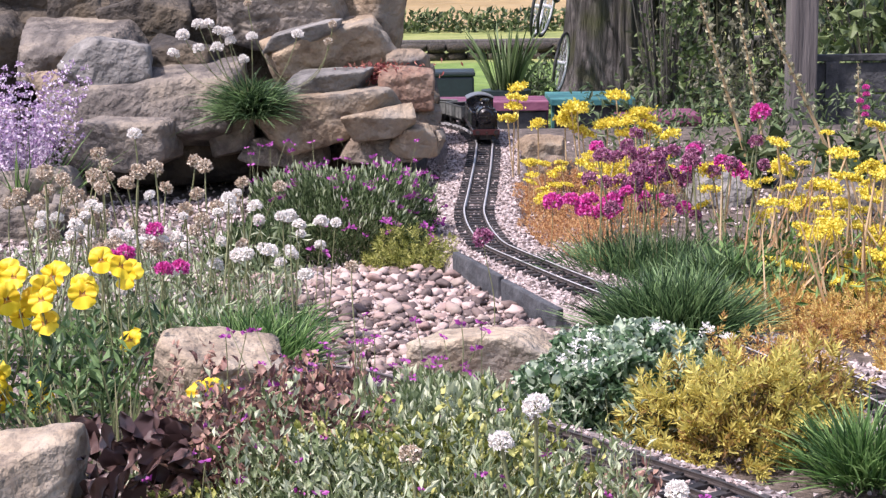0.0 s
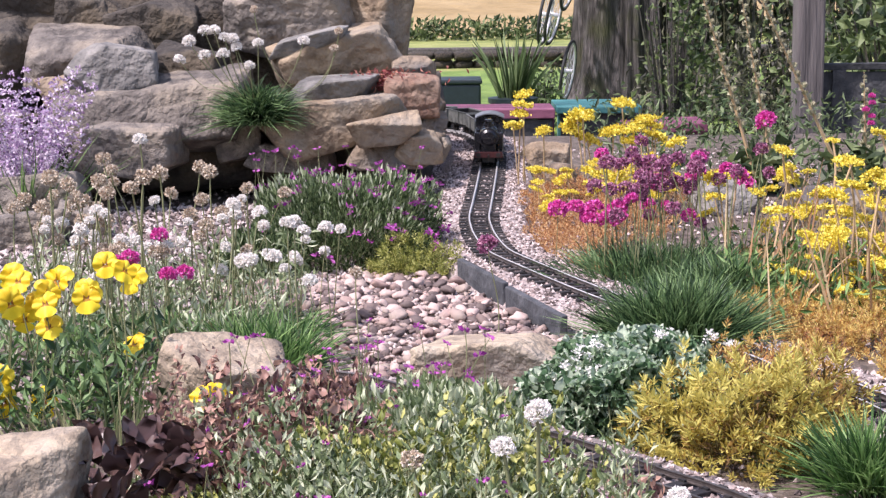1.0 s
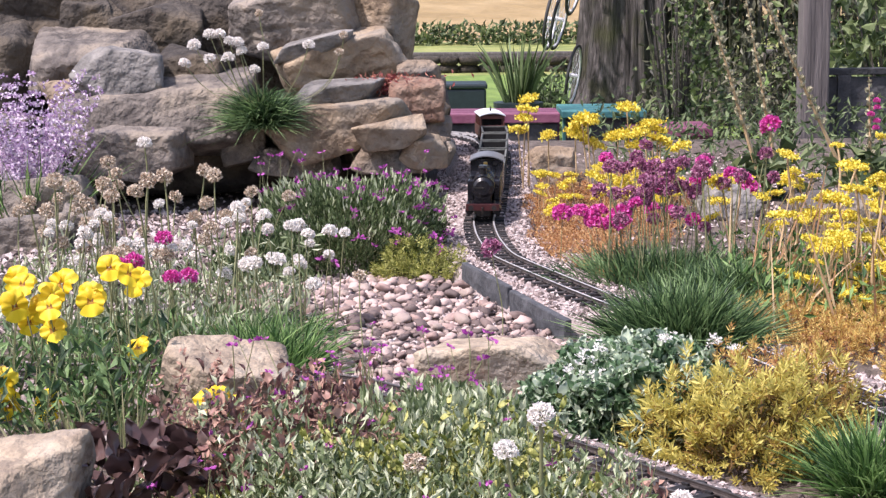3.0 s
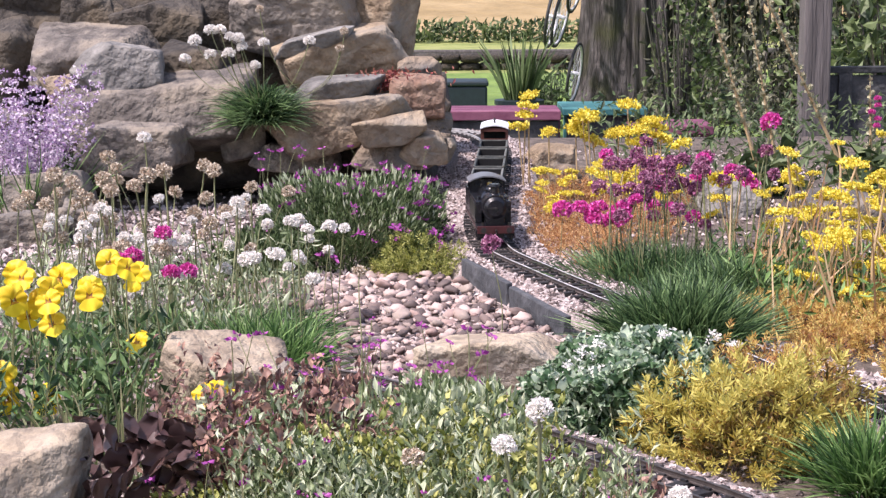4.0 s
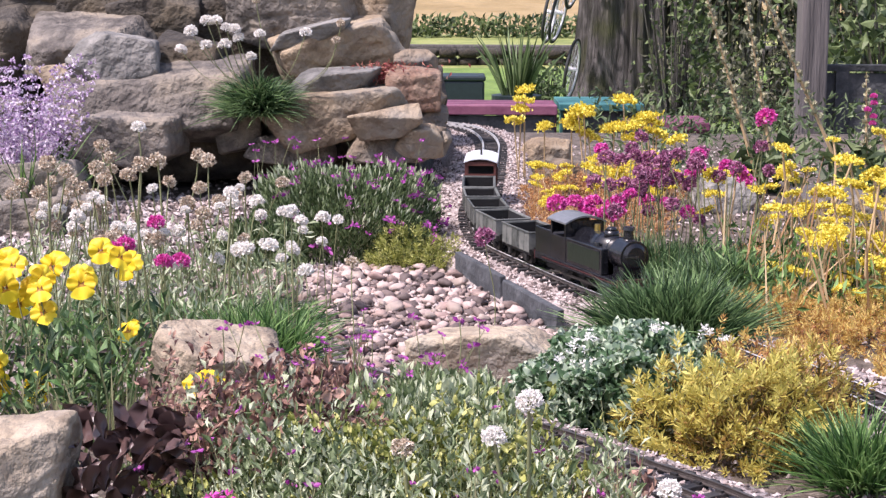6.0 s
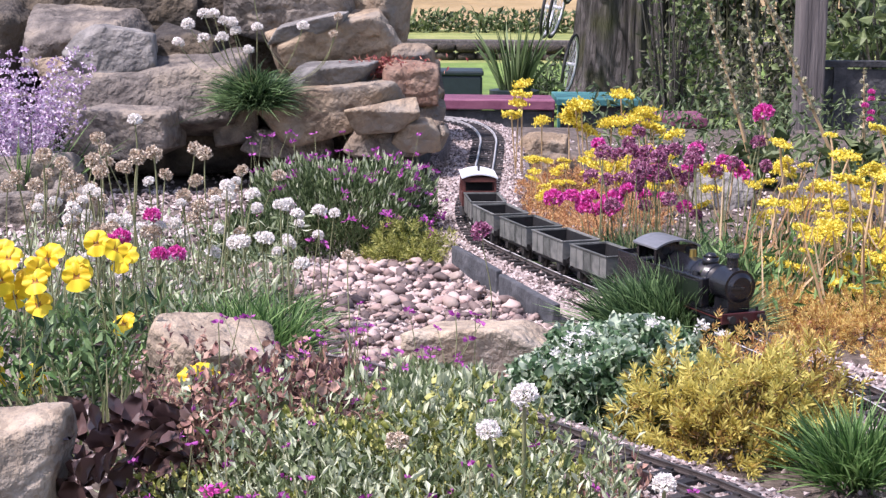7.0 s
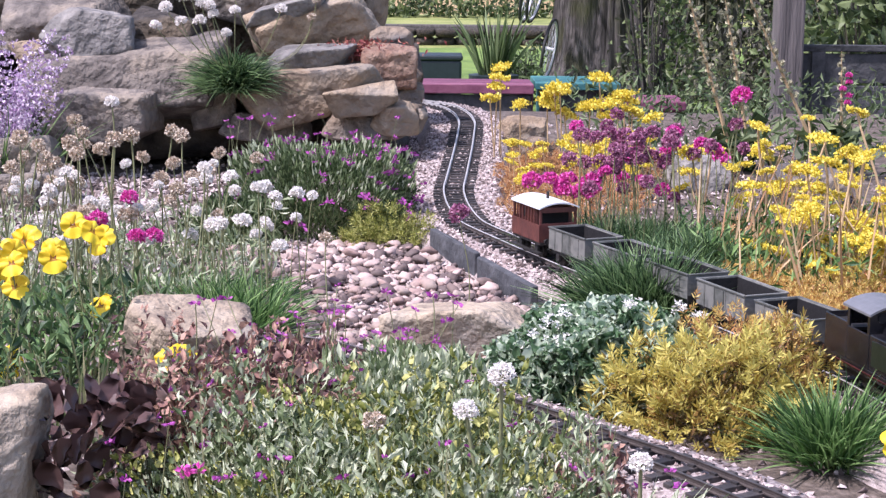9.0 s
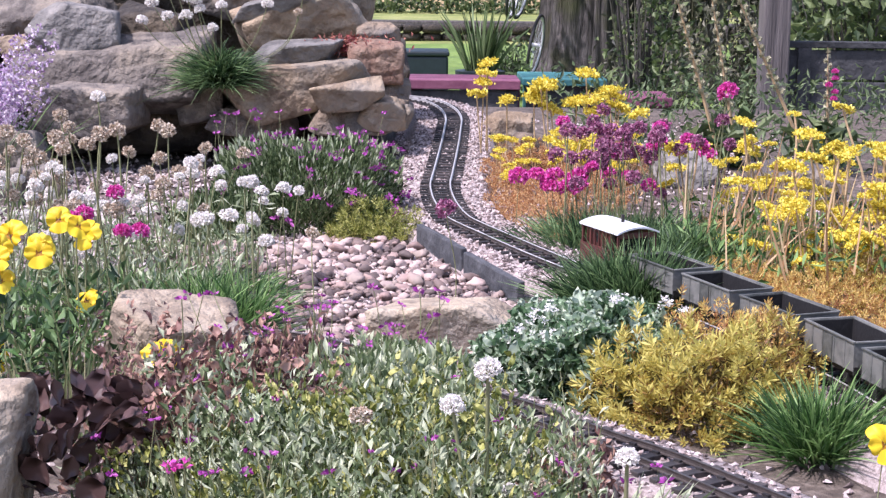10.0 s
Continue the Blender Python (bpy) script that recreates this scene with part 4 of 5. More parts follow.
def tuft(name, x, y, z, rx, ry, n, length, width, material, label, category="grass", droop=0.7, up=1.0):
    ob = thing(name, x, y, z, label, category)
    a, q = rng.uniform(0, 2 * np.pi, n), np.sqrt(rng.uniform(0, 1, n))
    P = np.stack([np.cos(a) * q * rx, np.sin(a) * q * ry, np.zeros(n)], 1)
    D = np.stack([np.cos(a) * q, np.sin(a) * q, np.full(n, up)], 1) + rng.normal(size=(n, 3)) * 0.22
    put("foliage", blade_mesh("foliage", P, D, length, width, material, droop), ob)
    return ob


def grass_dome(name, x, y, z, rx, ry, rz, n, length, width, material, label, category="grass", droop=0.4):
    """A dense cushion of fine arching blades."""
    ob = thing(name, x, y, z, label, category)
    for k in range(3):
        P, N = dome_points(n // 3, rx, ry, rz, 0.15, 0.75)
        D = N * np.array([0.75, 0.75, 0.5]) + np.array([0, 0, 0.7]) + rng.normal(size=N.shape) * 0.32
        put("blade_clump", blade_mesh("blade_clump", P * np.array([0.8, 0.8, 0.7]), D, length, width, material, droop), ob)
    return ob


def shoots(plant, spots, h0, h1, leaf, width, material, per=12, splay=0.18, round_=False, name="shoot_foliage"):
    """Upright leafy stems; spots are (x, y) from the plant's base."""
    PP, DD, B, L = [], [], [], []
    for x, y in spots:
        h = random.uniform(h0, h1)
        lean = np.array([random.gauss(0, splay), random.gauss(0, splay), 1.0])
        t = np.linspace(0.15, 1, per)
        PP.append(np.array([x, y, 0.0]) + lean * (h * t)[:, None])
        a = np.arange(per) * 2.4 + random.uniform(0, 6)
        DD.append(np.stack([np.cos(a), np.sin(a), 0.25 + 0.9 * t], 1) + rng.normal(size=(per, 3)) * 0.15)
        B.append((x, y, 0.0))
        L.append(lean)
    tagged(put(name, leaf_mesh(name, np.concatenate(PP), np.concatenate(DD), leaf, width, material, 0.3, 0.3, round_), plant), kind="stuff")
    tagged(put("stalk_growth", blade_mesh("stalk_growth", np.array(B), np.array(L), h1 * 0.8, 0.003, M_STEM, 0.02), plant), kind="stuff")


def spread(n, rx, ry):
    a, q = rng.uniform(0, 2 * np.pi, n), np.sqrt(rng.uniform(0, 1, n))
    return list(zip((np.cos(a) * q * rx).tolist(), (np.sin(a) * q * ry).tolist()))


def stalk_to(plant, foot, top, size, heads, thick=0.0022, sag=0.2, material=None):
    """A curving stem from foot to top with its head; both in the world."""
    o = plant.matrix_basis.translation
    a, b = Vector(foot) - o, Vector(top) - o
    mid = a.lerp(b, 0.5) + Vector(((b.x - a.x) * sag, 0, -abs(b.x - a.x) * sag))
    V, F = [], []
    for i in range(11):
        t = i / 10
        c = a * (1 - t) ** 2 + mid * 2 * t * (1 - t) + b * t * t
        for j in range(5):
            g = j / 5 * 2 * math.pi
            V.append((c.x + math.cos(g) * thick * 0.5, c.y + math.sin(g) * thick * 0.5, c.z))
    for i in range(10):
        for j in range(5):
            F.append((i * 5 + j, i * 5 + (j + 1) % 5, i * 5 + 5 + (j + 1) % 5, i * 5 + 5 + j))
    st = put("flower_stem", mesh_of("flower_stem", V, F, material or M_STEM, True), plant)
    put("flower_head", random.choice(heads), st, Matrix.Translation(b) @ pose(0, 0, 0, random.uniform(-20, 20), random.uniform(-20, 20), random.uniform(0, 360)) @ Matrix.Scale(size, 4))


G0 = -0.033

# dark green mound with purple flowers by the pebbles
m = mound("cushion_plant", -0.215, 3.66, G0, 0.2, 0.2, 0.162, 18000, 0.013, 0.0045, M_DKGREEN, "dense dark green cushion with small purple flowers", up=0.9, wild=0.45, lump=0.1, square=3.2)
P, N = dome_points(2100, 0.2, 0.2, 0.167, 0.14, 0.02, 3.2)
hi = (P[:, 2] > 0.08) & (rng.uniform(0, 1, len(P)) < 0.85)
put("tip_growth", leaf_mesh("tip_growth", P[hi], N[hi] + np.array([0, 0, 1.2]) + rng.normal(size=P[hi].shape) * 0.4, 0.02, 0.0052, M_GREY), m, label="pale grey-green shoot tips")
for i in range(190):
    p, q = P[i * 11], N[i * 11]
    if q[1] < 0.45:
        put("flower_head", random.choice(HEAD_PURPLE), m, pose(*(p * 1.06), random.uniform(-50, 50), random.uniform(-50, 50), random.uniform(0, 360)) @ Matrix.Scale(random.uniform(0.018, 0.031), 4))
# taller purple flowers at its back
for i in range(22):
    flower(m, random.uniform(-0.42, -0.02), random.uniform(3.65, 3.9), 0.06, random.uniform(0.08, 0.14), random.uniform(0.016, 0.028), HEAD_PURPLE)
# lime sedum
mound("low_cushion", -0.38, 3.45, G0, 0.1, 0.09, 0.09, 2400, 0.016, 0.006, M_DKGREEN, "low dark green cushion at the pebbles' edge", up=0.8)

# white thrift and dried heads
m = tuft("thrift_white", -0.42, 2.85, G0, 0.22, 0.14, 900, 0.07, 0.003, M_GRASS, "thrift with white and dried tan flower heads on thin stems", "flowers")
for i in range(46):
    flower(m, random.uniform(-0.68, -0.2), random.uniform(2.62, 3.05), G0, random.uniform(0.11, 0.25), random.uniform(0.017, 0.027), HEAD_WHITE, tilt=12)
for i in range(46):
    flower(m, random.uniform(-0.75, -0.34), random.uniform(2.6, 3.1), G0, random.uniform(0.16, 0.31), random.uniform(0.023, 0.032), HEAD_TAN, tilt=10)
for i in range(5):
    flower(m, random.uniform(-0.6, -0.4), random.uniform(2.4, 2.7), G0, random.uniform(0.15, 0.22), 0.028, HEAD_PINK, tilt=10)
n = 3200
P = np.stack([rng.uniform(-0.4, 0.16, n), rng.uniform(-0.3, 0.55, n), rng.uniform(0, 1, n) ** 1.6 * 0.11], 1)
put("leaves", leaf_mesh("leaves", P, rng.normal(size=(n, 3)) * 0.6 + np.array([0, 0, 0.8]), 0.024, 0.006, M_GREY), m)
for x, y, z in [(-0.188, 2.76, 0.175), (-0.266, 2.61, 0.155), (-0.29, 2.62, 0.15), (-0.31, 2.62, 0.145), (-0.25, 2.72, 0.19), (-0.2, 2.6, 0.11), (-0.36, 2.8, 0.21), (-0.33, 2.75, 0.2), (-0.52, 3.0, 0.3)]:
    head_at(m, x, y, z, G0, 0.026, HEAD_WHITE)
head_at(m, -0.135, 2.5, 0.145, G0, 0.022, HEAD_TAN)

# yellow pansies
m = thing("yellow_pansies", -0.55, 2.32, G0, "yellow pansies in full bloom over green leaves", "flowers")
shoots(m, spread(70, 0.17, 0.16), 0.06, 0.15, 0.026, 0.009, M_GRASSD, 11, 0.22)
shoots(m, spread(40, 0.17, 0.2), 0.05, 0.12, 0.022, 0.008, M_GRASS, 10, 0.25)
for x, z in [(-0.611, 0.176), (-0.606, 0.146), (-0.576, 0.172), (-0.561, 0.156), (-0.573, 0.136), (-0.544, 0.144), (-0.531, 0.166), (-0.586, 0.114), (-0.543, 0.108), (-0.493, 0.158), (-0.473, 0.188), (-0.455, 0.186), (-0.484, 0.152), (-0.448, 0.164), (-0.619, 0.036), (-0.621, 0.001), (-0.561, 0.003), (-0.433, 0.075)]:
    head_at(m, x, 2.33 + random.uniform(-0.03, 0.03), z, G0, random.uniform(0.037, 0.046), HEAD_PANSY, STEMS[3:], face=True)
for x, z in [(-0.34, 0.005), (-0.33, -0.01), (-0.35, 0.0)]:
    head_at(m, x + 0.045, 2.1, z + 0.06, G0, 0.036, HEAD_PANSY, STEMS[3:], face=True)

# lilac catmint at the rocks
m = tuft("catmint", -1.05, 4.2, 0.0, 0.14, 0.12, 130, 0.2, 0.004, M_GRASS, "airy lilac flowering spikes before the stones", "flowers", 0.25)
for k in range(64):
    top = np.array([random.uniform(-0.17, 0.19), random.uniform(-0.15, 0.15), random.uniform(0.14, 0.35)])
    n = 90
    t = np.repeat(np.linspace(0.35, 1, 10), 9)
    P = top * t[:, None] + rng.normal(size=(n, 3)) * np.array([0.0085, 0.0085, 0.0035]) * (1.25 - 0.6 * t[:, None])
    put("flower_spike", leaf_mesh("flower_spike", P, rng.normal(size=(n, 3)), 0.0095, 0.007, M_LILAC), m, label="pale lilac flower spike" if k == 0 else "")

# grass tufts
grass_dome("grass_tuft", -0.285, 2.56, G0, 0.095, 0.06, 0.045, 900, 0.095, 0.0032, M_GRASS, "bright green grassy tuft behind the stone")
grass_dome("thrift_cushion", 0.385, 2.7, -0.03, 0.125, 0.07, 0.08, 3000, 0.1, 0.003, M_GRASSD, "dark green grassy cushion beside the track")
grass_dome("grass_tuft", 0.515, 1.98, -0.035, 0.07, 0.055, 0.05, 900, 0.085, 0.0028, M_GRASS, "dark green grassy tuft near the track")
grass_dome("grass_tuft", -0.5, 1.78, G0, 0.05, 0.05, 0.04, 260, 0.08, 0.0035, M_GRASS, "dark grass beside the pale stone")

# white arabis
m = mound("arabis", 0.265, 2.3, G0, 0.155, 0.13, 0.105, 4600, 0.022, 0.015, M_ARAB, "grey-green crinkled leaves with clusters of white flowers", "flowers", up=0.3, wild=0.6, cup=0.35, round_=True)
P, N = dome_points(160, 0.155, 0.13, 0.11, 0.18, 0.0)
for cx, cz in [(-0.11, 0.55), (-0.08, 0.8), (-0.1, 0.7), (-0.05, 0.65), (-0.07, 0.6), (0.03, 1.0), (0.1, 0.99), (0.13, 0.9), (-0.06, 0.9), (-0.03, 0.75)]:
    for k in range(9):
        put("flower_head", random.choice(HEAD_SMALLWHITE), m, pose(cx + random.gauss(0, 0.0055), -0.12 * (1 - cz * 0.8) + random.gauss(0, 0.006), cz * 0.115 + 0.016 + random.gauss(0, 0.004), random.uniform(-40, 60), random.uniform(-40, 40), 0) @ Matrix.Scale(0.0135, 4))


# golden spiky sedum: star rosettes on short shoots
def rosette_leaves(axis, u, w, size, k=16):
    a = (np.arange(k) * 2.4)[None, :, None]
    wide = np.linspace(2.0, 0.3, k)[None, :, None]
    D = (axis[:, None] + (u[:, None] * np.cos(a) + w[:, None] * np.sin(a)) * wide).reshape(-1, 3)
    Q = (axis[:, None] * size * np.linspace(0, 0.75, k)[None, :, None])
    return Q, D


def spiky(name, x, y, z, lobes, r, material, label, under=None, single=0):
    ob = thing(name, x, y, z, label, "plant")
    X, Z = np.array([[1.0, 0, 0]]), np.array([[0, 0, 1.0]])
    ros = []
    for _ in range(5 if single else 0):
        Q, D = rosette_leaves(Z, X, np.cross(Z, X), 1.0)
        ros.append(leaf_mesh("rosette", Q.reshape(-1, 3), D, 0.58, 0.14, material, 0.12, 0.3))
    for dx, dy, rx, ry, rz, n in lobes:
        P, N = dome_points(n, rx, ry, rz, 0.26, 0.22)
        P = P + np.array([dx, dy, 0])
        axis = unit(N + np.array([0, -0.15, 0.45]) + rng.normal(size=N.shape) * 0.35)
        size = rng.uniform(0.7, 1.3, n) * r
        front = [i for i in range(n) if P[i, 1] < dy + ry * 0.35][:single]
        single -= len(front)
        for i in front:
            put("rosette", random.choice(ros), ob, Matrix.Translation(P[i]) @ Vector(axis[i]).to_track_quat('Z', 'Y').to_matrix().to_4x4() @ Matrix.Rotation(random.uniform(0, 6.28), 4, 'Z') @ Matrix.Scale(size[i], 4))
        rest = np.setdiff1d(np.arange(n), front)
        A = axis[rest]
        u = unit(np.cross(A, rng.normal(size=A.shape)))
        Q, D = rosette_leaves(A, u, np.cross(A, u), size[rest][:, None, None])
        tagged(put("rosette_growth", leaf_mesh("rosette_growth", (P[rest][:, None] + Q).reshape(-1, 3), D, r * 0.58, r * 0.15, material, 0.12, 0.3), ob), kind="stuff")
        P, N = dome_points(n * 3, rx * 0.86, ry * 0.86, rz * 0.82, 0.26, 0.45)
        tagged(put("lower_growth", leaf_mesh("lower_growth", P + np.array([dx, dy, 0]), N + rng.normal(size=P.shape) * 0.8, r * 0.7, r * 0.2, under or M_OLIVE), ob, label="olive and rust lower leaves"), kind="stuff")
    return ob


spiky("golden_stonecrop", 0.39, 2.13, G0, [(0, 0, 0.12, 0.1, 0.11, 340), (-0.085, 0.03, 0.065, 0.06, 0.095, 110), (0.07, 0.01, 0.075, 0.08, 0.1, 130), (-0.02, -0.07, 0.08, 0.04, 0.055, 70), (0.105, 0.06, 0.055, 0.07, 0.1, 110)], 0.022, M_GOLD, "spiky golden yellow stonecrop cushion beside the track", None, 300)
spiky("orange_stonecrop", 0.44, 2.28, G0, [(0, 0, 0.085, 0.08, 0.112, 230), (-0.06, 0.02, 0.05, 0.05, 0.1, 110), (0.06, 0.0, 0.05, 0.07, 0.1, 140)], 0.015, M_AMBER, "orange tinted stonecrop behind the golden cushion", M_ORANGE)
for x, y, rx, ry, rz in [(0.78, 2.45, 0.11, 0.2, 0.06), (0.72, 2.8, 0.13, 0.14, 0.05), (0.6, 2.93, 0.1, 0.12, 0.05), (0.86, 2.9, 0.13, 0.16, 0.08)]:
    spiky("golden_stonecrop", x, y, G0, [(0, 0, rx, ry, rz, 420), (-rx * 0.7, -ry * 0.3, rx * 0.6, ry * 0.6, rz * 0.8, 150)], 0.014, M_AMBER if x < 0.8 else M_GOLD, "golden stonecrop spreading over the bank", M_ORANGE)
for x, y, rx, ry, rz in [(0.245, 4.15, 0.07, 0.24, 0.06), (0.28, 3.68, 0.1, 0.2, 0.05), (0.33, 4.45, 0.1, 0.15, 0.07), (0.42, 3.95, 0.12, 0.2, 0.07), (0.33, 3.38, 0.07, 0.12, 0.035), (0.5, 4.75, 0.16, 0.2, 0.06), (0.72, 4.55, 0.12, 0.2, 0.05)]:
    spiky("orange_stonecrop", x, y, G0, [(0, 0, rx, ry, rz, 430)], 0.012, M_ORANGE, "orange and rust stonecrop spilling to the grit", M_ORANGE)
spiky("lime_sedum", -0.052, 3.46, G0, [(0, 0, 0.085, 0.06, 0.066, 190), (-0.05, -0.02, 0.05, 0.05, 0.04, 60), (0.045, -0.01, 0.045, 0.05, 0.045, 50)], 0.017, M_LIME, "low lime green stonecrop with reddish tips", M_LIME)

# pink thrift
m = thing("thrift_pink", 0.42, 3.3, G0, "thrift with bright pink flower heads", "flowers")
P, N = dome_points(2400, 0.19, 0.16, 0.07, 0.2, 0.7)
put("foliage", blade_mesh("foliage", P * np.array([0.9, 0.9, 0.5]), N * np.array([1, 1, 0.5]) + np.array([0, 0, 0.7]) + rng.normal(size=P.shape) * 0.3, 0.075, 0.003, M_GRASSD, 0.5), m)
for i in range(54):
    k = random.gauss(0, 1)
    x = 0.475 + 0.075 * k if i % 4 else random.uniform(0.28, 0.62)
    flower(m, x, random.uniform(3.22, 3.55), G0, min(0.26, max(0.09, random.gauss(0.21, 0.035))), random.uniform(0.027, 0.036), HEAD_PINK if random.random() < 0.3 else HEAD_DULL, tilt=7)
for dx, dz in [(0, 0), (0.022, 0.006), (-0.022, 0.004), (0.01, -0.012), (-0.012, -0.012), (0.034, -0.008), (-0.03, -0.01), (0.0, 0.014)]:
    head_at(m, 0.325 + dx, 3.38 + random.uniform(-0.03, 0.03), 0.105 + dz, G0, 0.038, HEAD_PINK)
for x, y, z in [(0.628, 3.4, 0.285), (0.235, 3.45, 0.1), (0.68, 3.7, 0.12)]:
    head_at(m, x, y, z, G0, 0.043, HEAD_PINK)
head_at(m, 0.094, 2.85, 0.13, -0.03, 0.038, HEAD_DULL)
grass_dome("green_tuft", 0.53, 3.12, G0, 0.13, 0.08, 0.06, 1500, 0.07, 0.003, M_GRASSD, "dark green thrift leaves without flowers")
grass_dome("green_tuft", 0.7, 3.15, G0, 0.1, 0.08, 0.05, 1100, 0.06, 0.003, M_GRASSD, "low dark green cushion under the yellow stonecrop")


# tall yellow sedum
def tall_sedum(x, y, rx, ry, n, h0, h1, label):
    ob = thing("tall_stonecrop", x, y, G0, label, "flowers", "tall yellow stonecrop")
    for i in range(n):
        flower(ob, x + random.uniform(-rx, rx), y + random.uniform(-ry, ry), G0, random.uniform(h0, h1), random.uniform(0.03, 0.062), HEAD_SEDUM, STEMS_TALL, 9, squash=0.8)
    P, N = dome_points(420, rx, ry, h0 * 0.55)
    put("leaves", leaf_mesh("leaves", P, N + rng.normal(size=P.shape) * 0.7, 0.02, 0.006, M_ORANGE), ob)
    return ob


ob = thing("tall_stonecrop", 0.42, 4.45, G0, "tall stonecrop with flat yellow heads on ochre stems", "flowers", "tall yellow stonecrop")
for x, z in [(0.221, 0.264), (0.216, 0.238), (0.209, 0.217), (0.19, 0.187), (0.269, 0.174), (0.372, 0.215), (0.343, 0.172), (0.388, 0.145), (0.48, 0.239), (0.529, 0.182), (0.567, 0.153), (0.5, 0.145), (0.612, 0.138), (0.543, 0.197), (0.455, 0.168), (0.56, 0.18), (0.5, 0.175), (0.36, 0.2)]:
    stalk_to(ob, (x + random.uniform(-0.01, 0.03), 4.45, G0), (x, 4.45 + random.uniform(-0.04, 0.04), z - 0.008), random.uniform(0.05, 0.06) if x < 0.3 else random.uniform(0.058, 0.078), HEAD_SEDUM, 0.004, 0.1, M_STEMRED)
tall_sedum(0.4, 4.15, 0.18, 0.2, 40, 0.05, 0.14, "shorter yellow stonecrop below the tall heads")
tall_sedum(0.86, 3.3, 0.2, 0.3, 52, 0.1, 0.27, "tall stonecrop with yellow heads, ochre bare stems")
tall_sedum(0.8, 3.05, 0.17, 0.16, 60, 0.05, 0.19, "yellow stonecrop crowding the bank, heads at many heights")
tall_sedum(0.66, 3.4, 0.12, 0.2, 11, 0.08, 0.2, "shorter yellow stonecrop among the thrift")
tall_sedum(0.9, 2.85, 0.13, 0.14, 16, 0.06, 0.18, "yellow stonecrop on the bank by the track")
m = thing("bare_stalks", 0.75, 3.1, G0, "pale ochre bare flower stalks leaning over", "plant")
n = 130
P = np.stack([rng.uniform(-0.2, 0.3, n), rng.uniform(-0.3, 0.3, n), np.zeros(n)], 1)
tagged(put("stalk_growth", blade_mesh("stalk_growth", P, np.stack([rng.normal(0.1, 0.25, n), rng.normal(0, 0.2, n), np.ones(n)], 1), 0.2, 0.0045, M_STEMRED, 0.1), m), kind="stuff")
n = 1500
P = np.stack([rng.uniform(-0.22, 0.32, n), rng.uniform(-0.3, 0.4, n), rng.uniform(0, 0.1, n)], 1)
put("leaves", leaf_mesh("leaves", P, rng.normal(size=(n, 3)) + np.array([0, 0, 0.7]), 0.03, 0.007, M_GRASS), m)

# front border: grey-green foliage, bronze and dark leaves
m = mound("grey_foliage", -0.05, 1.72, -0.07, 0.26, 0.2, 0.145, 9000, 0.018, 0.0065, M_GREY, "grey-green small-leaved foliage filling the border front", up=0.9, wild=0.6, lump=0.28, round_=True)
P, N = dome_points(2600, 0.25, 0.19, 0.155, 0.28, 0.1)
put("young_leaves", leaf_mesh("young_leaves", P, N + np.array([0, 0, 0.8]) + rng.normal(size=P.shape) * 0.6, 0.014, 0.006, M_LIME, round_=True), m, label="yellow-green young leaves")
for i in range(34):
    flower(m, random.uniform(-0.3, 0.16), random.uniform(1.58, 1.95), 0.0, random.uniform(0.05, 0.11), random.uniform(0.013, 0.021), HEAD_PURPLE)
for top, foot, size, hs in [((-0.035, 1.6, 0.126), (-0.018, 1.6, 0.0), 0.024, HEAD_TAN), ((0.054, 1.6, 0.137), (0.085, 1.6, 0.0), 0.025, HEAD_WHITE), ((0.088, 1.6, 0.173), (0.09, 1.62, 0.0), 0.027, HEAD_WHITE),
                            ((0.226, 1.6, 0.085), (0.23, 1.61, -0.03), 0.024, HEAD_WHITE), ((0.141, 1.6, 0.053), (0.145, 1.61, -0.03), 0.024, HEAD_TAN), ((0.113, 1.6, 0.051), (0.115, 1.61, -0.03), 0.018, HEAD_WHITE)]:
    stalk_to(m, foot, top, size, hs, 0.0045)
for k in range(5):
    stalk_to(m, (-0.2, 1.6, 0.0), (-0.211 + random.gauss(0, 0.014), 1.59, 0.072 + random.gauss(0, 0.006)), 0.02, HEAD_MAGENTA)
shoots(m, [(x + 0.05, y) for x, y in spread(300, 0.22, 0.19)], 0.1, 0.19, 0.0155, 0.0052, M_GREY, 17, 0.16)
shoots(m, [(x + 0.07, y + 0.06) for x, y in spread(70, 0.12, 0.12)], 0.12, 0.2, 0.017, 0.0075, M_LIME, 12, 0.15, True)
mound("grey_foliage", -0.02, 1.98, -0.05, 0.15, 0.12, 0.13, 3800, 0.02, 0.007, M_GREY, "paler foliage beside the bronze leaves", up=0.9, wild=0.6, lump=0.28)
m = mound("bronze_foliage", -0.215, 1.9, -0.05, 0.13, 0.14, 0.125, 2200, 0.018, 0.0095, M_BRONZE, "bronze red leaves with fading purple spikes", up=0.6, wild=0.6, lump=0.3)
P, N = dome_points(2400, 0.14, 0.15, 0.14, 0.3)
put("green_leaves", leaf_mesh("green_leaves", P, N + rng.normal(size=P.shape) * 0.7, 0.016, 0.007, M_GREY), m, label="grey-green leaves between")
for k in range(30):
    n = 34
    b, hh = np.array([random.uniform(-0.14, 0.14), random.uniform(-0.1, 0.14), 0.0]), random.uniform(0.13, 0.23)
    t = rng.uniform(0.35, 1, (n, 1))
    put("flower_spike", leaf_mesh("flower_spike", b + np.array([0.02, 0, hh]) * t + rng.normal(size=(n, 3)) * 0.003, rng.normal(size=(n, 3)) + np.array([0, 0, 0.4]), 0.011, 0.005, M_BRONZE), m, label="dry bronze flower spike" if k == 0 else "")
shoots(m, spread(64, 0.15, 0.17), 0.1, 0.175, 0.018, 0.011, M_BRONZE, 9, 0.2, True)
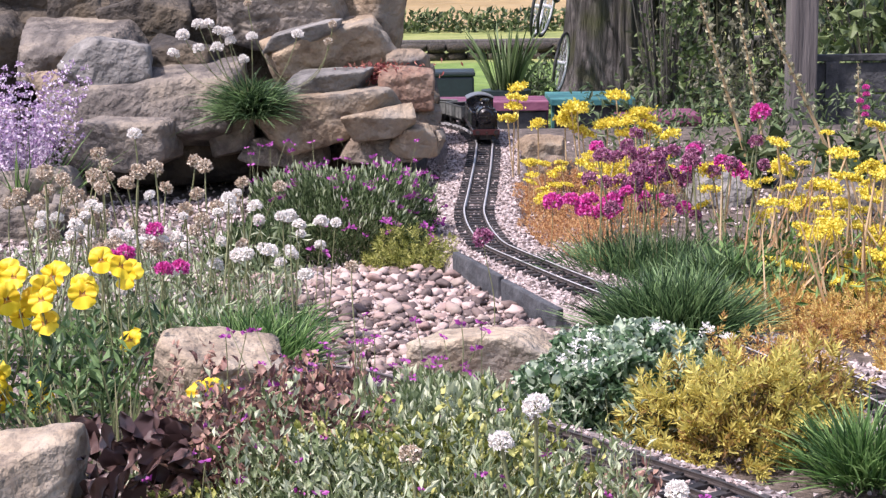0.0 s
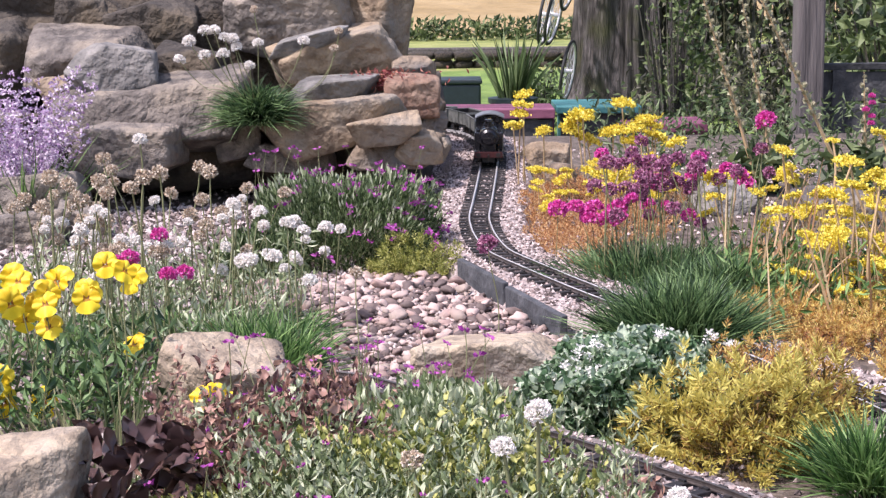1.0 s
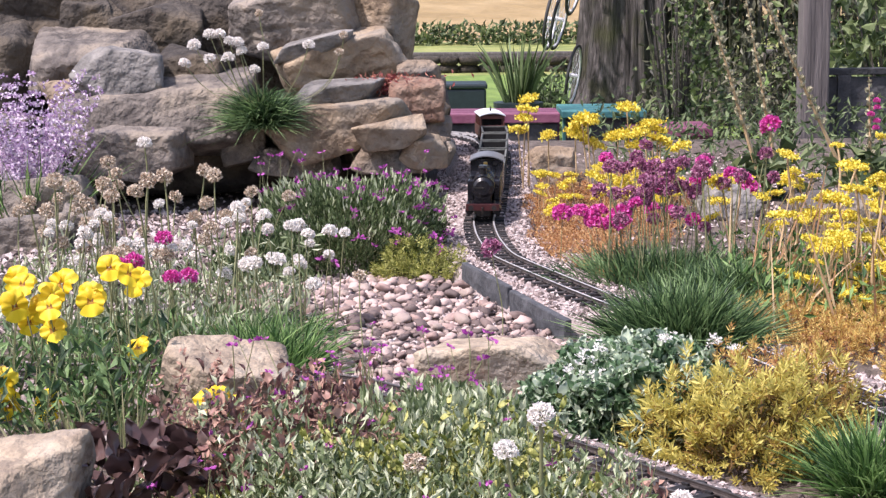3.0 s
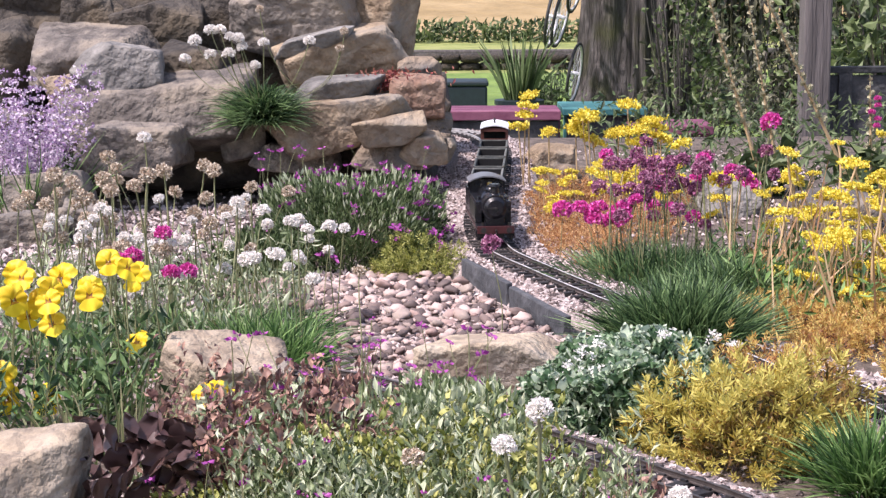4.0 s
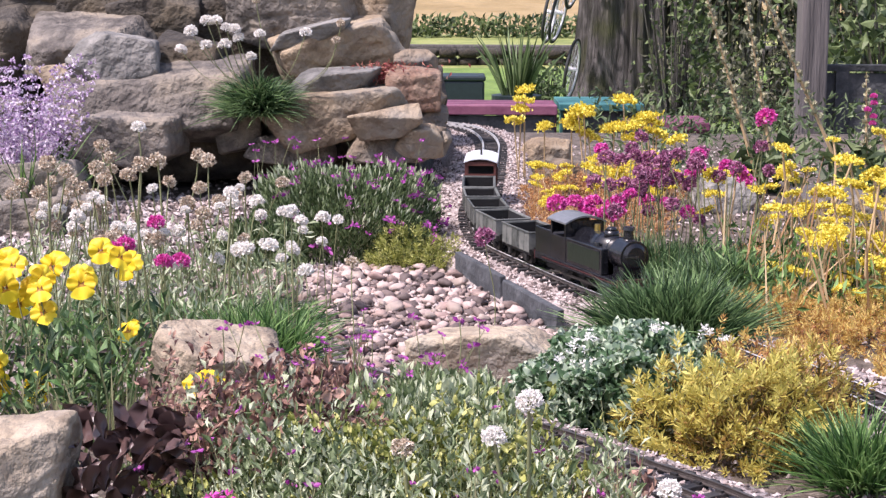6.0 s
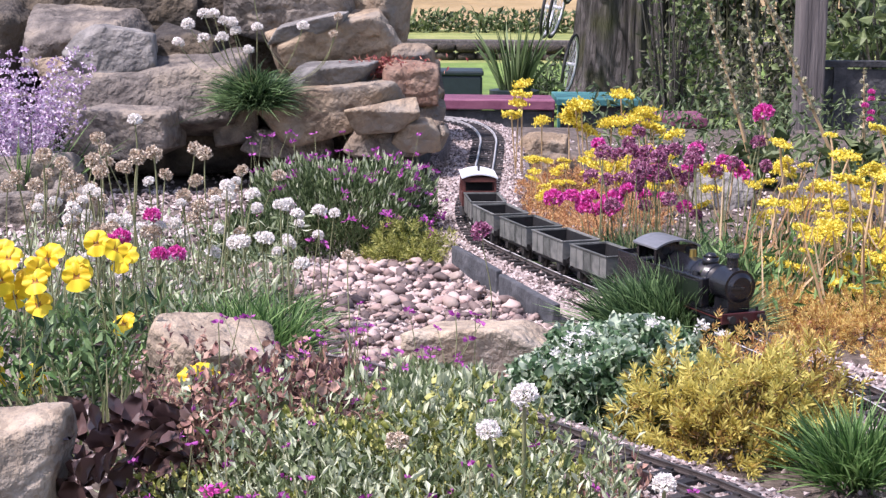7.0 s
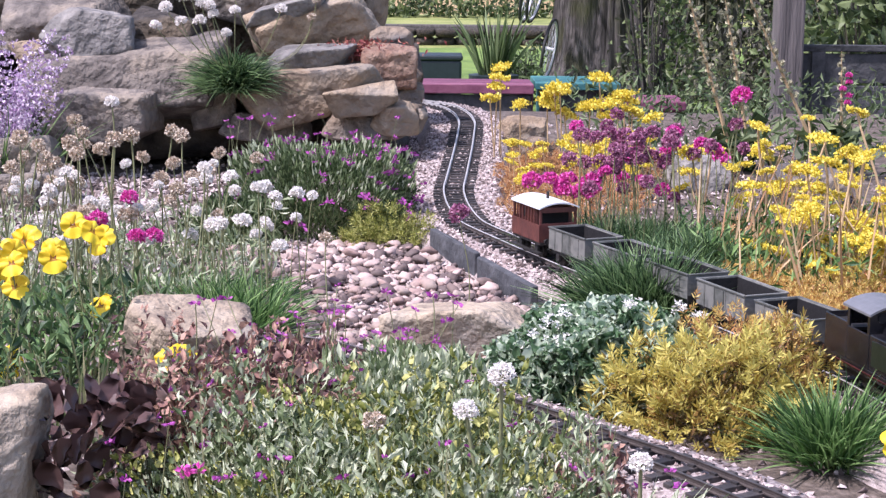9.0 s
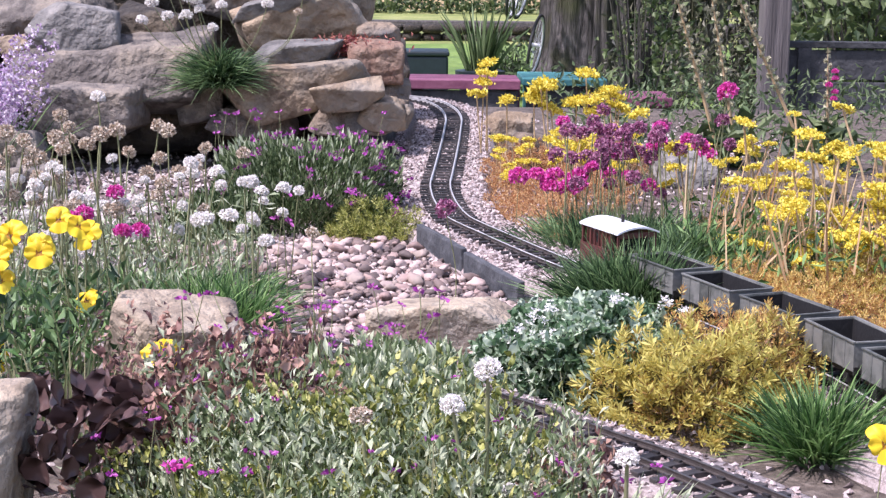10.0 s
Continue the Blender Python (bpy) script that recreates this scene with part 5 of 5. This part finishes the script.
for i in range(26):
    flower(m, random.uniform(-0.25, 0.03), random.uniform(1.9, 2.25), 0.0, random.uniform(0.06, 0.12), random.uniform(0.014, 0.022), HEAD_PURPLE)
m = thing("dark_bugle", -0.352, 1.76, -0.04, "glossy dark purple bugle leaves", "plant")
for k in range(85):
    a, q = random.uniform(0, 6.28), math.sqrt(random.random())
    p = np.array([[math.cos(a) * q * 0.06, math.sin(a) * q * 0.08, random.uniform(0.04, 0.16) * (1.1 - 0.35 * q)]])
    d = np.array([[math.cos(a) * 0.8, math.sin(a) * 0.8 - 0.35, random.uniform(0.35, 1.5)]])
    put("leaf", leaf_mesh("leaf", p, d, 0.042, 0.028, M_AJUGA, 0.12, 0.3, True), m)
m = mound("bronze_foliage", -0.17, 2.22, -0.05, 0.12, 0.08, 0.1, 1500, 0.016, 0.008, M_BRONZE, "thin bronze stems and purple flowers at the pebbles' end", up=1.2, wild=0.6, lump=0.4)
for k in range(30):
    flower(m, random.uniform(-0.28, 0.06), random.uniform(2.1, 2.3), -0.02, random.uniform(0.07, 0.15), random.uniform(0.014, 0.024), HEAD_PURPLE)
mound("low_herb", -0.02, 2.2, -0.05, 0.1, 0.07, 0.095, 1800, 0.016, 0.007, M_GREY, "pale herb in front of the slab", up=1.0, wild=0.6, lump=0.3)
tuft("dry_grass", -0.44, 2.12, -0.04, 0.14, 0.1, 130, 0.12, 0.0035, M_STEM, "thin dry green stems under the pansies", "grass", 0.3, 1.6)
m = thing("fallen_leaves", 0.19, 1.82, -0.01, "rusty low leaves beside the near track", "plant")
n = 420
P = np.stack([rng.uniform(-0.1, 0.05, n), rng.uniform(-0.12, 0.08, n), rng.uniform(0, 0.035, n)], 1)
put("leaves", leaf_mesh("leaves", P, rng.normal(size=(n, 3)) + np.array([0, 0, 0.2]), 0.012, 0.008, M_BRONZE), m)
m = tuft("pale_herb", 0.2, 1.66, -0.03, 0.1, 0.08, 260, 0.06, 0.006, M_GREY, "pale grey herb with magenta flowers by the near track", "flowers", 0.3)
for i in range(9):
    flower(m, random.uniform(0.1, 0.3), random.uniform(1.6, 1.72), -0.02, random.uniform(0.04, 0.07), 0.02, HEAD_PURPLE)

# thrift on the rocks, red sedum in the joints
m = grass_dome("rock_thrift", -0.475, 4.4, 0.19, 0.085, 0.05, 0.09, 1700, 0.085, 0.0034, M_GRASSD, "dark green thrift tuft growing in the rockery, white heads", "flowers", 0.75)
for x, z in [(-0.641, 0.411), (-0.6, 0.437), (-0.575, 0.437), (-0.55, 0.42), (-0.528, 0.416), (-0.52, 0.394), (-0.555, 0.377), (-0.667, 0.363), (-0.603, 0.375), (-0.488, 0.347), (-0.465, 0.404), (-0.348, 0.408)]:
    stalk_to(m, (-0.475 + random.uniform(-0.04, 0.04), 4.38, 0.24), (x, 4.36, z), random.uniform(0.027, 0.035), HEAD_WHITE, 0.0028)
for x, z in [(-0.473, 0.49), (-0.258, 0.433), (-0.27, 0.39)]:
    stalk_to(m, (-0.36, 4.38, 0.27), (x, 4.36, z), 0.024, HEAD_TAN, 0.0028, 0.4)
n = 420
m = thing("red_stonecrop", -0.135, 4.6, 0.285, "red stonecrop in the rock joints", "plant")
P = np.stack([rng.normal(0, 0.055, n), rng.normal(0, 0.03, n), rng.uniform(-0.02, 0.03, n)], 1)
put("leaves", leaf_mesh("leaves", P, rng.normal(size=(n, 3)) + np.array([0, 0, 0.4]), 0.016, 0.006, leafmat("red_stonecrop", (0.2, 0.04, 0.04), (0.36, 0.08, 0.07), (0.45, 0.2, 0.14))), m)

# foxglove seed spikes
POD = leaf_mesh("seed_pod", np.zeros((5, 3)), np.array([(0.4, 0, 1), (-0.4, 0, 1), (0, 0.4, 1), (0, -0.4, 1), (0, 0, 1)]), 1.0, 0.6, M_POD, 0.3, 0.1)
for x, y, lean, h in [(0.875, 4.6, -0.31, 0.72), (0.93, 4.66, -0.2, 0.6), (1.12, 4.6, -0.48, 0.82), (1.14, 4.5, -0.05, 0.34)]:
    m = thing("foxglove", x, y, G0, "tall foxglove spike gone to seed", "flowers", "foxgloves")
    q = math.hypot(1, lean)
    V = [(lean / q * h * s + c * w * (1.1 - s), e * w * (1.1 - s), h / q * s) for s, w in ((0, 0.006), (0.5, 0.006), (1, 0.006)) for c, e in ((1, 0), (0, 1), (-1, 0), (0, -1))]
    put("stem", mesh_of("stem", V, [(4 * r + k, 4 * r + (k + 1) % 4, 4 * r + 4 + (k + 1) % 4, 4 * r + 4 + k) for r in range(2) for k in range(4)], M_STEMRED), m)
    for k in range(int(h * 60)):
        s, a = 0.28 + 0.72 * k / (h * 60), k * 2.4
        put("seed_pod", POD, m, pose(lean / q * s * h, 0, s * h / q, 50 * math.sin(a), 50 * math.cos(a), 0) @ Matrix.Scale(0.02 * (1.15 - 0.5 * s), 4))
    k = 60
    put("leaves", leaf_mesh("leaves", rng.normal(size=(k, 3)) * 0.03 + np.array([0, 0, 0.06]), rng.normal(size=(k, 3)) + np.array([0, 0, 0.6]), 0.07, 0.028, M_IVY), m)
    if h < 0.5:
        for k in range(5):
            put("flower_bell", random.choice(HEAD_PINK), m, pose(random.uniform(-0.012, 0.012), -0.01, h * 0.6 + k * 0.018) @ Matrix.Scale(0.02, 4))


# ---- background ----
def build_post():
    bm = boxed(-0.062, 0.062, -0.062, 0.062, -0.92, 1.2, 0.008)
    tagged(part("fence_post", bm, M_POST, None, m=pose(1.67, 7.7, 0)), "weathered square grey timber post", "post")


build_post()
m = thing("board_fence", 1.72, 7.75, -0.9, "dark stained board panel beside the post", "fence")
for k in range(4):
    part("board", boxed(0.02, 1.6, -0.012, 0.012, 0.42 + k * 0.145, 0.555 + k * 0.145, 0.004), M_PANEL, m)
part("top_rail", boxed(0.02, 1.6, -0.03, 0.03, 1.0, 1.03, 0.004), M_PANEL, m)
for x in (0.1, 0.8, 1.5):
    part("leg", boxed(x - 0.03, x + 0.03, -0.03, 0.025, 0, 1.0), M_PANEL, m)

m = thing("planter_box", 0.12, 14.2, -0.9, "dark green plastic storage box with a sloping lid", "box")
bm = boxed(-0.23, 0.23, -0.2, 0.2, 0, 0.5, 0.02)
part("body", bm, M_BIN, m)
part("lid", boxed(-0.24, 0.24, -0.21, 0.21, 0.5, 0.54, 0.012), M_BIN, m)

m = thing("bench_seat", 0.245, 7.25, -0.9, "plum painted wooden bench behind the track", "bench")
for k in range(3):
    part("slat", boxed(-0.23, 0.24, -0.15 + k * 0.1, -0.06 + k * 0.1, 0.85, 0.89, 0.004), M_PLUM, m)
# dark material here paints the shade under the seat's front edge
part("apron", boxed(-0.22, 0.23, -0.13, -0.11, 0.7, 0.845, 0.003), M_PANEL, m, "front board with its shade painted dark")
for x in (-0.2, 0.21):
    for y in (-0.09, 0.11):
        part("leg", boxed(x - 0.03, x + 0.03, y - 0.015, y + 0.03, 0, 0.848), M_PLUM, m)
m = thing("teal_table", 0.66, 7.4, -0.9, "teal painted garden table top", "table")
for k in range(4):
    part("slat", boxed(-0.16, 0.2, -0.2 + k * 0.1, -0.11 + k * 0.1, 0.86, 0.89, 0.004), M_TEAL, m)
# dark material again paints shade below the table top
part("apron", boxed(-0.14, 0.18, -0.15, -0.13, 0.75, 0.858), M_PANEL, m, "table front board with its shade painted dark")
for x in (-0.11, 0.15):
    for y in (-0.1, 0.12):
        part("leg", boxed(x - 0.025, x + 0.025, y - 0.025, y + 0.025, 0, 0.858), M_TEAL, m)
m = thing("plum_stool", 0.92, 7.2, -0.9, "dull plum garden stool", "stool")
part("seat", boxed(-0.16, 0.2, -0.15, 0.15, 0.79, 0.83, 0.006), M_PLUM, m)
for x in (-0.12, 0.16):
    for y in (-0.1, 0.1):
        part("leg", boxed(x - 0.025, x + 0.025, y - 0.025, y + 0.025, 0, 0.79), M_PLUM, m)


def build_wheel(x, y, z, turn, tilt):
    ob = thing("bicycle_wheel", x, y, z, "bicycle wheel with thin spokes leaning on the tree", "bicycle wheel", "bicycle wheels")
    ob.matrix_basis = Matrix.Translation((x, y, z)) @ Matrix.Rotation(radians(tilt), 4, 'Y') @ Matrix.Rotation(radians(turn), 4, 'Z')
    for name, R, r, mt in (("tyre", 0.275, 0.015, M_TYRE), ("rim", 0.256, 0.011, M_CHROME)):
        V, F, N, k = [], [], 48, 8
        for i in range(N):
            a = i / N * 2 * math.pi
            for j in range(k):
                b = j / k * 2 * math.pi
                q = R + r * math.cos(b)
                V.append((q * math.cos(a), r * math.sin(b), q * math.sin(a)))
        for i in range(N):
            for j in range(k):
                F.append((i * k + j, i * k + (j + 1) % k, (i + 1) % N * k + (j + 1) % k, (i + 1) % N * k + j))
        put(name, mesh_of(name, V, F, mt, True), ob)
    part("hub", cyls((0, -0.04, 0), (0, 0.04, 0), 0.02, None, 10), M_CHROME, ob)
    bm = bmesh.new()
    for i in range(18):
        a = i / 18 * 2 * math.pi
        cyl(bm, (0, 0.02 * (-1) ** i, 0), (0.25 * math.cos(a), 0, 0.25 * math.sin(a)), 0.002, None, 4)
    part("spokes", bm, M_CHROME, ob)


build_wheel(1.199, 15.7, -0.407, 74, 9)
build_wheel(0.985, 15.6, 0.115, 76, 10)
build_wheel(1.068, 15.7, 0.11, 74, 13)
build_wheel(1.221, 15.8, 0.42, 74, 13)


def build_tree():
    ob = thing("old_tree", 1.86, 16.5, -0.9, "old tree with furrowed grey bark, drooping branches and ivy", "tree")
    V, F, N = [], [], 110
    hs = [i * 0.08 for i in range(75)]
    for h in hs:
        for i in range(N):
            a = i / N * 2 * math.pi
            r = 0.46 + 0.2 * math.exp(-h * 2.5) - 0.02 * h
            r *= 1 + 0.2 * noise.noise(Vector((math.cos(a) * 3.5, math.sin(a) * 3.5, h * 0.35))) + 0.22 * noise.noise(Vector((math.cos(a) * 9, math.sin(a) * 9, h * 0.6))) + 0.1 * noise.noise(Vector((math.cos(a) * 22, math.sin(a) * 22, h * 1.6)))
            V.append((r * math.cos(a), r * math.sin(a), h))
    for j in range(len(hs) - 1):
        for i in range(N):
            F.append((j * N + i, j * N + (i + 1) % N, (j + 1) * N + (i + 1) % N, (j + 1) * N + i))
    put("trunk", mesh_of("trunk", V, F, M_BARK, True), ob)
    for k, (x, y, z) in enumerate([(1.8, -0.4, 3.6), (-1.6, 0.3, 4.6), (0.6, 1.6, 4.8), (2.6, 0.6, 4.2)]):
        part("limb", cyls((0, 0, 2.9 + 0.2 * k), (x, y, z), 0.16, 0.06, 10), M_BARK, ob, smooth=True)
    # drooping curtain of shoots
    n = 420
    X0 = rng.uniform(0.3, 2.6, n)
    P = np.stack([X0, rng.uniform(-0.9, 0.2, n), rng.uniform(1.2, 3.6, n)], 1)
    D = np.stack([rng.normal(0, 0.06, n), rng.normal(0, 0.05, n), -np.ones(n)], 1)
    put("hanging_growth", blade_mesh("hanging_growth", P, D, 1.6, 0.035, M_BARK, 0.03), ob)
    n = 12000
    k = rng.integers(0, len(P), n)
    s = rng.uniform(0, 1.7, n)
    Q = P[k] + D[k] * s[:, None] + rng.normal(size=(n, 3)) * 0.05
    Q = Q[Q[:, 2] > 0.05]
    put("hanging_leaves", leaf_mesh("hanging_leaves", Q, rng.normal(size=Q.shape) * 0.4 + np.array([0, 0, -1.0]), 0.1, 0.03, M_DROOP), ob)
    # crown
    n = 9000
    c = rng.integers(0, 40, n)
    C = np.stack([rng.uniform(-2.5, 3.2, 40), rng.uniform(-1.5, 2, 40), rng.uniform(3.6, 6.2, 40)], 1)
    put("crown", leaf_mesh("crown", C[c] + rng.normal(size=(n, 3)) * 0.38, rng.normal(size=(n, 3)), 0.13, 0.06, M_IVY), ob)


build_tree()


def bush(name, x, y, z, rx, ry, rz, n, length, width, material, label, category="shrub", kind=""):
    ob = thing(name, x, y, z, label, category, kind=kind)
    C = np.stack([rng.normal(0, 0.45, 30) * rx, rng.normal(0, 0.4, 30) * ry, rng.uniform(0.05, 0.95, 30) * rz], 1)
    k = rng.integers(0, 30, n)
    put("foliage", leaf_mesh("foliage", C[k] + rng.normal(size=(n, 3)) * np.array([rx, ry, rz]) * 0.2, rng.normal(size=(n, 3)) + np.array([0, 0, 0.2]), length, width, material), ob)
    put("branch_growth", blade_mesh("branch_growth", np.zeros((40, 3)), rng.normal(size=(40, 3)) * np.array([rx, ry, 0.2]) * 0.5 + np.array([0, 0, rz]), rz * 0.9, 0.02, M_BARK, 0.0), ob)
    return ob


bush("ivy_shrub", 1.45, 10.5, -0.9, 0.35, 0.4, 1.5, 1300, 0.055, 0.03, M_IVY, "leafy green climber beside the tree")
bush("dim_shrub", 1.75, 12.2, -0.9, 0.5, 0.3, 0.75, 1700, 0.06, 0.03, M_DROOP, "dim olive undergrowth at the tree's foot")
bush("dim_shrub", 2.6, 12.6, -0.9, 0.5, 0.3, 0.9, 1700, 0.06, 0.03, M_DROOP, "dim olive undergrowth behind the post")
bush("ivy_shrub", 2.6, 9.6, -0.9, 0.6, 0.4, 1.7, 1900, 0.09, 0.05, M_IVY, "leafy green shrub behind the fence")
bush("ivy_shrub", 3.4, 12.5, -0.9, 1.2, 0.6, 2.6, 4200, 0.085, 0.045, M_IVY, "tall green shrub behind the fence")
m = thing("plant_pot", 0.64, 14.6, -0.9, "dark round plant pot on the lawn", "pot")
bm = cyls((0, 0, 0), (0, 0, 0.3), 0.14, 0.2, 24)
part("body", bm, M_BIN, m, smooth=True)
part("rim", cyls((0, 0, 0.3), (0, 0, 0.34), 0.215, 0.215, 24), M_BIN, m)
tuft("strap_leaf_plant", 0.64, 14.6, -0.56, 0.12, 0.12, 70, 0.6, 0.03, M_DKGREEN, "strap-leaved green plant beside the tree", "plant", 0.35, 2.4)
bush("low_shrub", 0.95, 15.6, -0.95, 0.3, 0.3, 0.5, 700, 0.08, 0.03, M_DKGREEN, "low dark shrub beside the tree")
n = 5200
P = np.stack([rng.uniform(-9, 9, n), rng.uniform(32.4, 33.4, n), -0.9 + rng.uniform(0, 1, n) ** 1.4 * 0.36], 1)
tagged(put("hedge", leaf_mesh("hedge", P, rng.normal(size=(n, 3)) + np.array([0, 0, 0.7]), 0.16, 0.07, M_IVY)), "ragged green hedge at the field's edge", "hedge", kind="stuff")


def build_wall():
    ob = thing("stone_wall", 0, 24.2, -0.92, "low dry stone wall across the lawn", "wall", kind="structure")
    me = [rock_mesh_small(k) for k in range(5)]
    for row in range(2):
        x = -4.0 + row * 0.13
        while x < 4.5:
            w = random.uniform(0.2, 0.4)
            put("stone", random.choice(me), ob, pose(x + w / 2, random.uniform(-0.03, 0.03), 0.07 + row * 0.125) @ Matrix.Diagonal((w * 0.5, 0.18, 0.07, 1)))
            x += w


def rock_mesh_small(k):
    bm = bmesh.new()
    bmesh.ops.create_icosphere(bm, subdivisions=2, radius=1)
    for v in bm.verts:
        p = v.co.normalized()
        q = p * (abs(p.x) ** 5 + abs(p.y) ** 5 + abs(p.z) ** 5) ** -0.2
        v.co = q * (1 + 0.12 * noise.noise(q * 2 + Vector((k * 5, 0, 0))))
    return bm_mesh("stone", bm, ROCKS[3], True)


build_wall()
tagged(put("kerb_rail", bm_mesh("kerb_rail", boxed(-6, 6, 27.9, 28.1, -0.92, -0.8, 0.03), M_POST)), "long pale timber rail beyond the wall", "rail", kind="structure")
build_pebbles()
n = 2600
n = 3000
P = np.stack([rng.uniform(0.5, 2.4, n), rng.uniform(4.35, 6.4, n), -0.03 + rng.uniform(0, 1, n) ** 1.5 * 0.16], 1)
tagged(put("bank_weeds", leaf_mesh("bank_weeds", P, rng.normal(size=(n, 3)) + np.array([0, 0, 0.6]), 0.035, 0.011, M_DKGREEN)), "low dark green weeds on the bank", "weeds", kind="stuff")
m = tuft("lone_pansy", 0.475, 1.6, -0.04, 0.02, 0.02, 60, 0.07, 0.004, M_GRASS, "single yellow pansy at the border's edge", "flowers", 0.4)
flower(m, 0.475, 1.6, -0.04, 0.14, 0.042, HEAD_PANSY, STEMS[3:], tilt=1, face=True)


# ---- motion ----
SPEED = 0.336


def run_of_front(t):
    """Way of the locomotive's front along the main line, in metres."""
    late = np.interp(t, [0, 0.75, 1.5, 2.5, 3.25, 4, 5, 6, 7, 8, 10], [0.125, 0.148, 0.152, 0.115, 0.078, 0.043, 0.018, 0.005, 0.0, -0.006, 0.0])
    return FRONT_MID + SPEED * (t - 5.5) - float(late)


S_, X_, Y_ = MAINLINE
FRONT_MID = float(S_[np.argmin((X_ - 0.283) ** 2 + (Y_ - 3.016) ** 2)])


def pose_on_line(s, half):
    a, b = line_at(MAINLINE, s - half), line_at(MAINLINE, s + half)
    c, d = (a + b) / 2, b - a
    za, zb = rise(a[1]), rise(b[1])
    return pose(c[0], c[1], (za + zb) / 2, 0, -math.degrees(math.atan2(zb - za, math.hypot(d[0], d[1]))), math.degrees(math.atan2(d[1], d[0])))


def motions():
    train = [(loco, 0.167, 0.065)]
    for k, w in enumerate(wagons):
        train.append((w, 0.458 + k * 0.168, 0.042))
    train.append((van, 0.458 + 5 * 0.168 - 0.002, 0.036))
    for ob, back, half in train:
        walk(ob, [(t, pose_on_line(run_of_front(t) - back, half)) for t in [i * 0.25 for i in range(41)]])


motions()
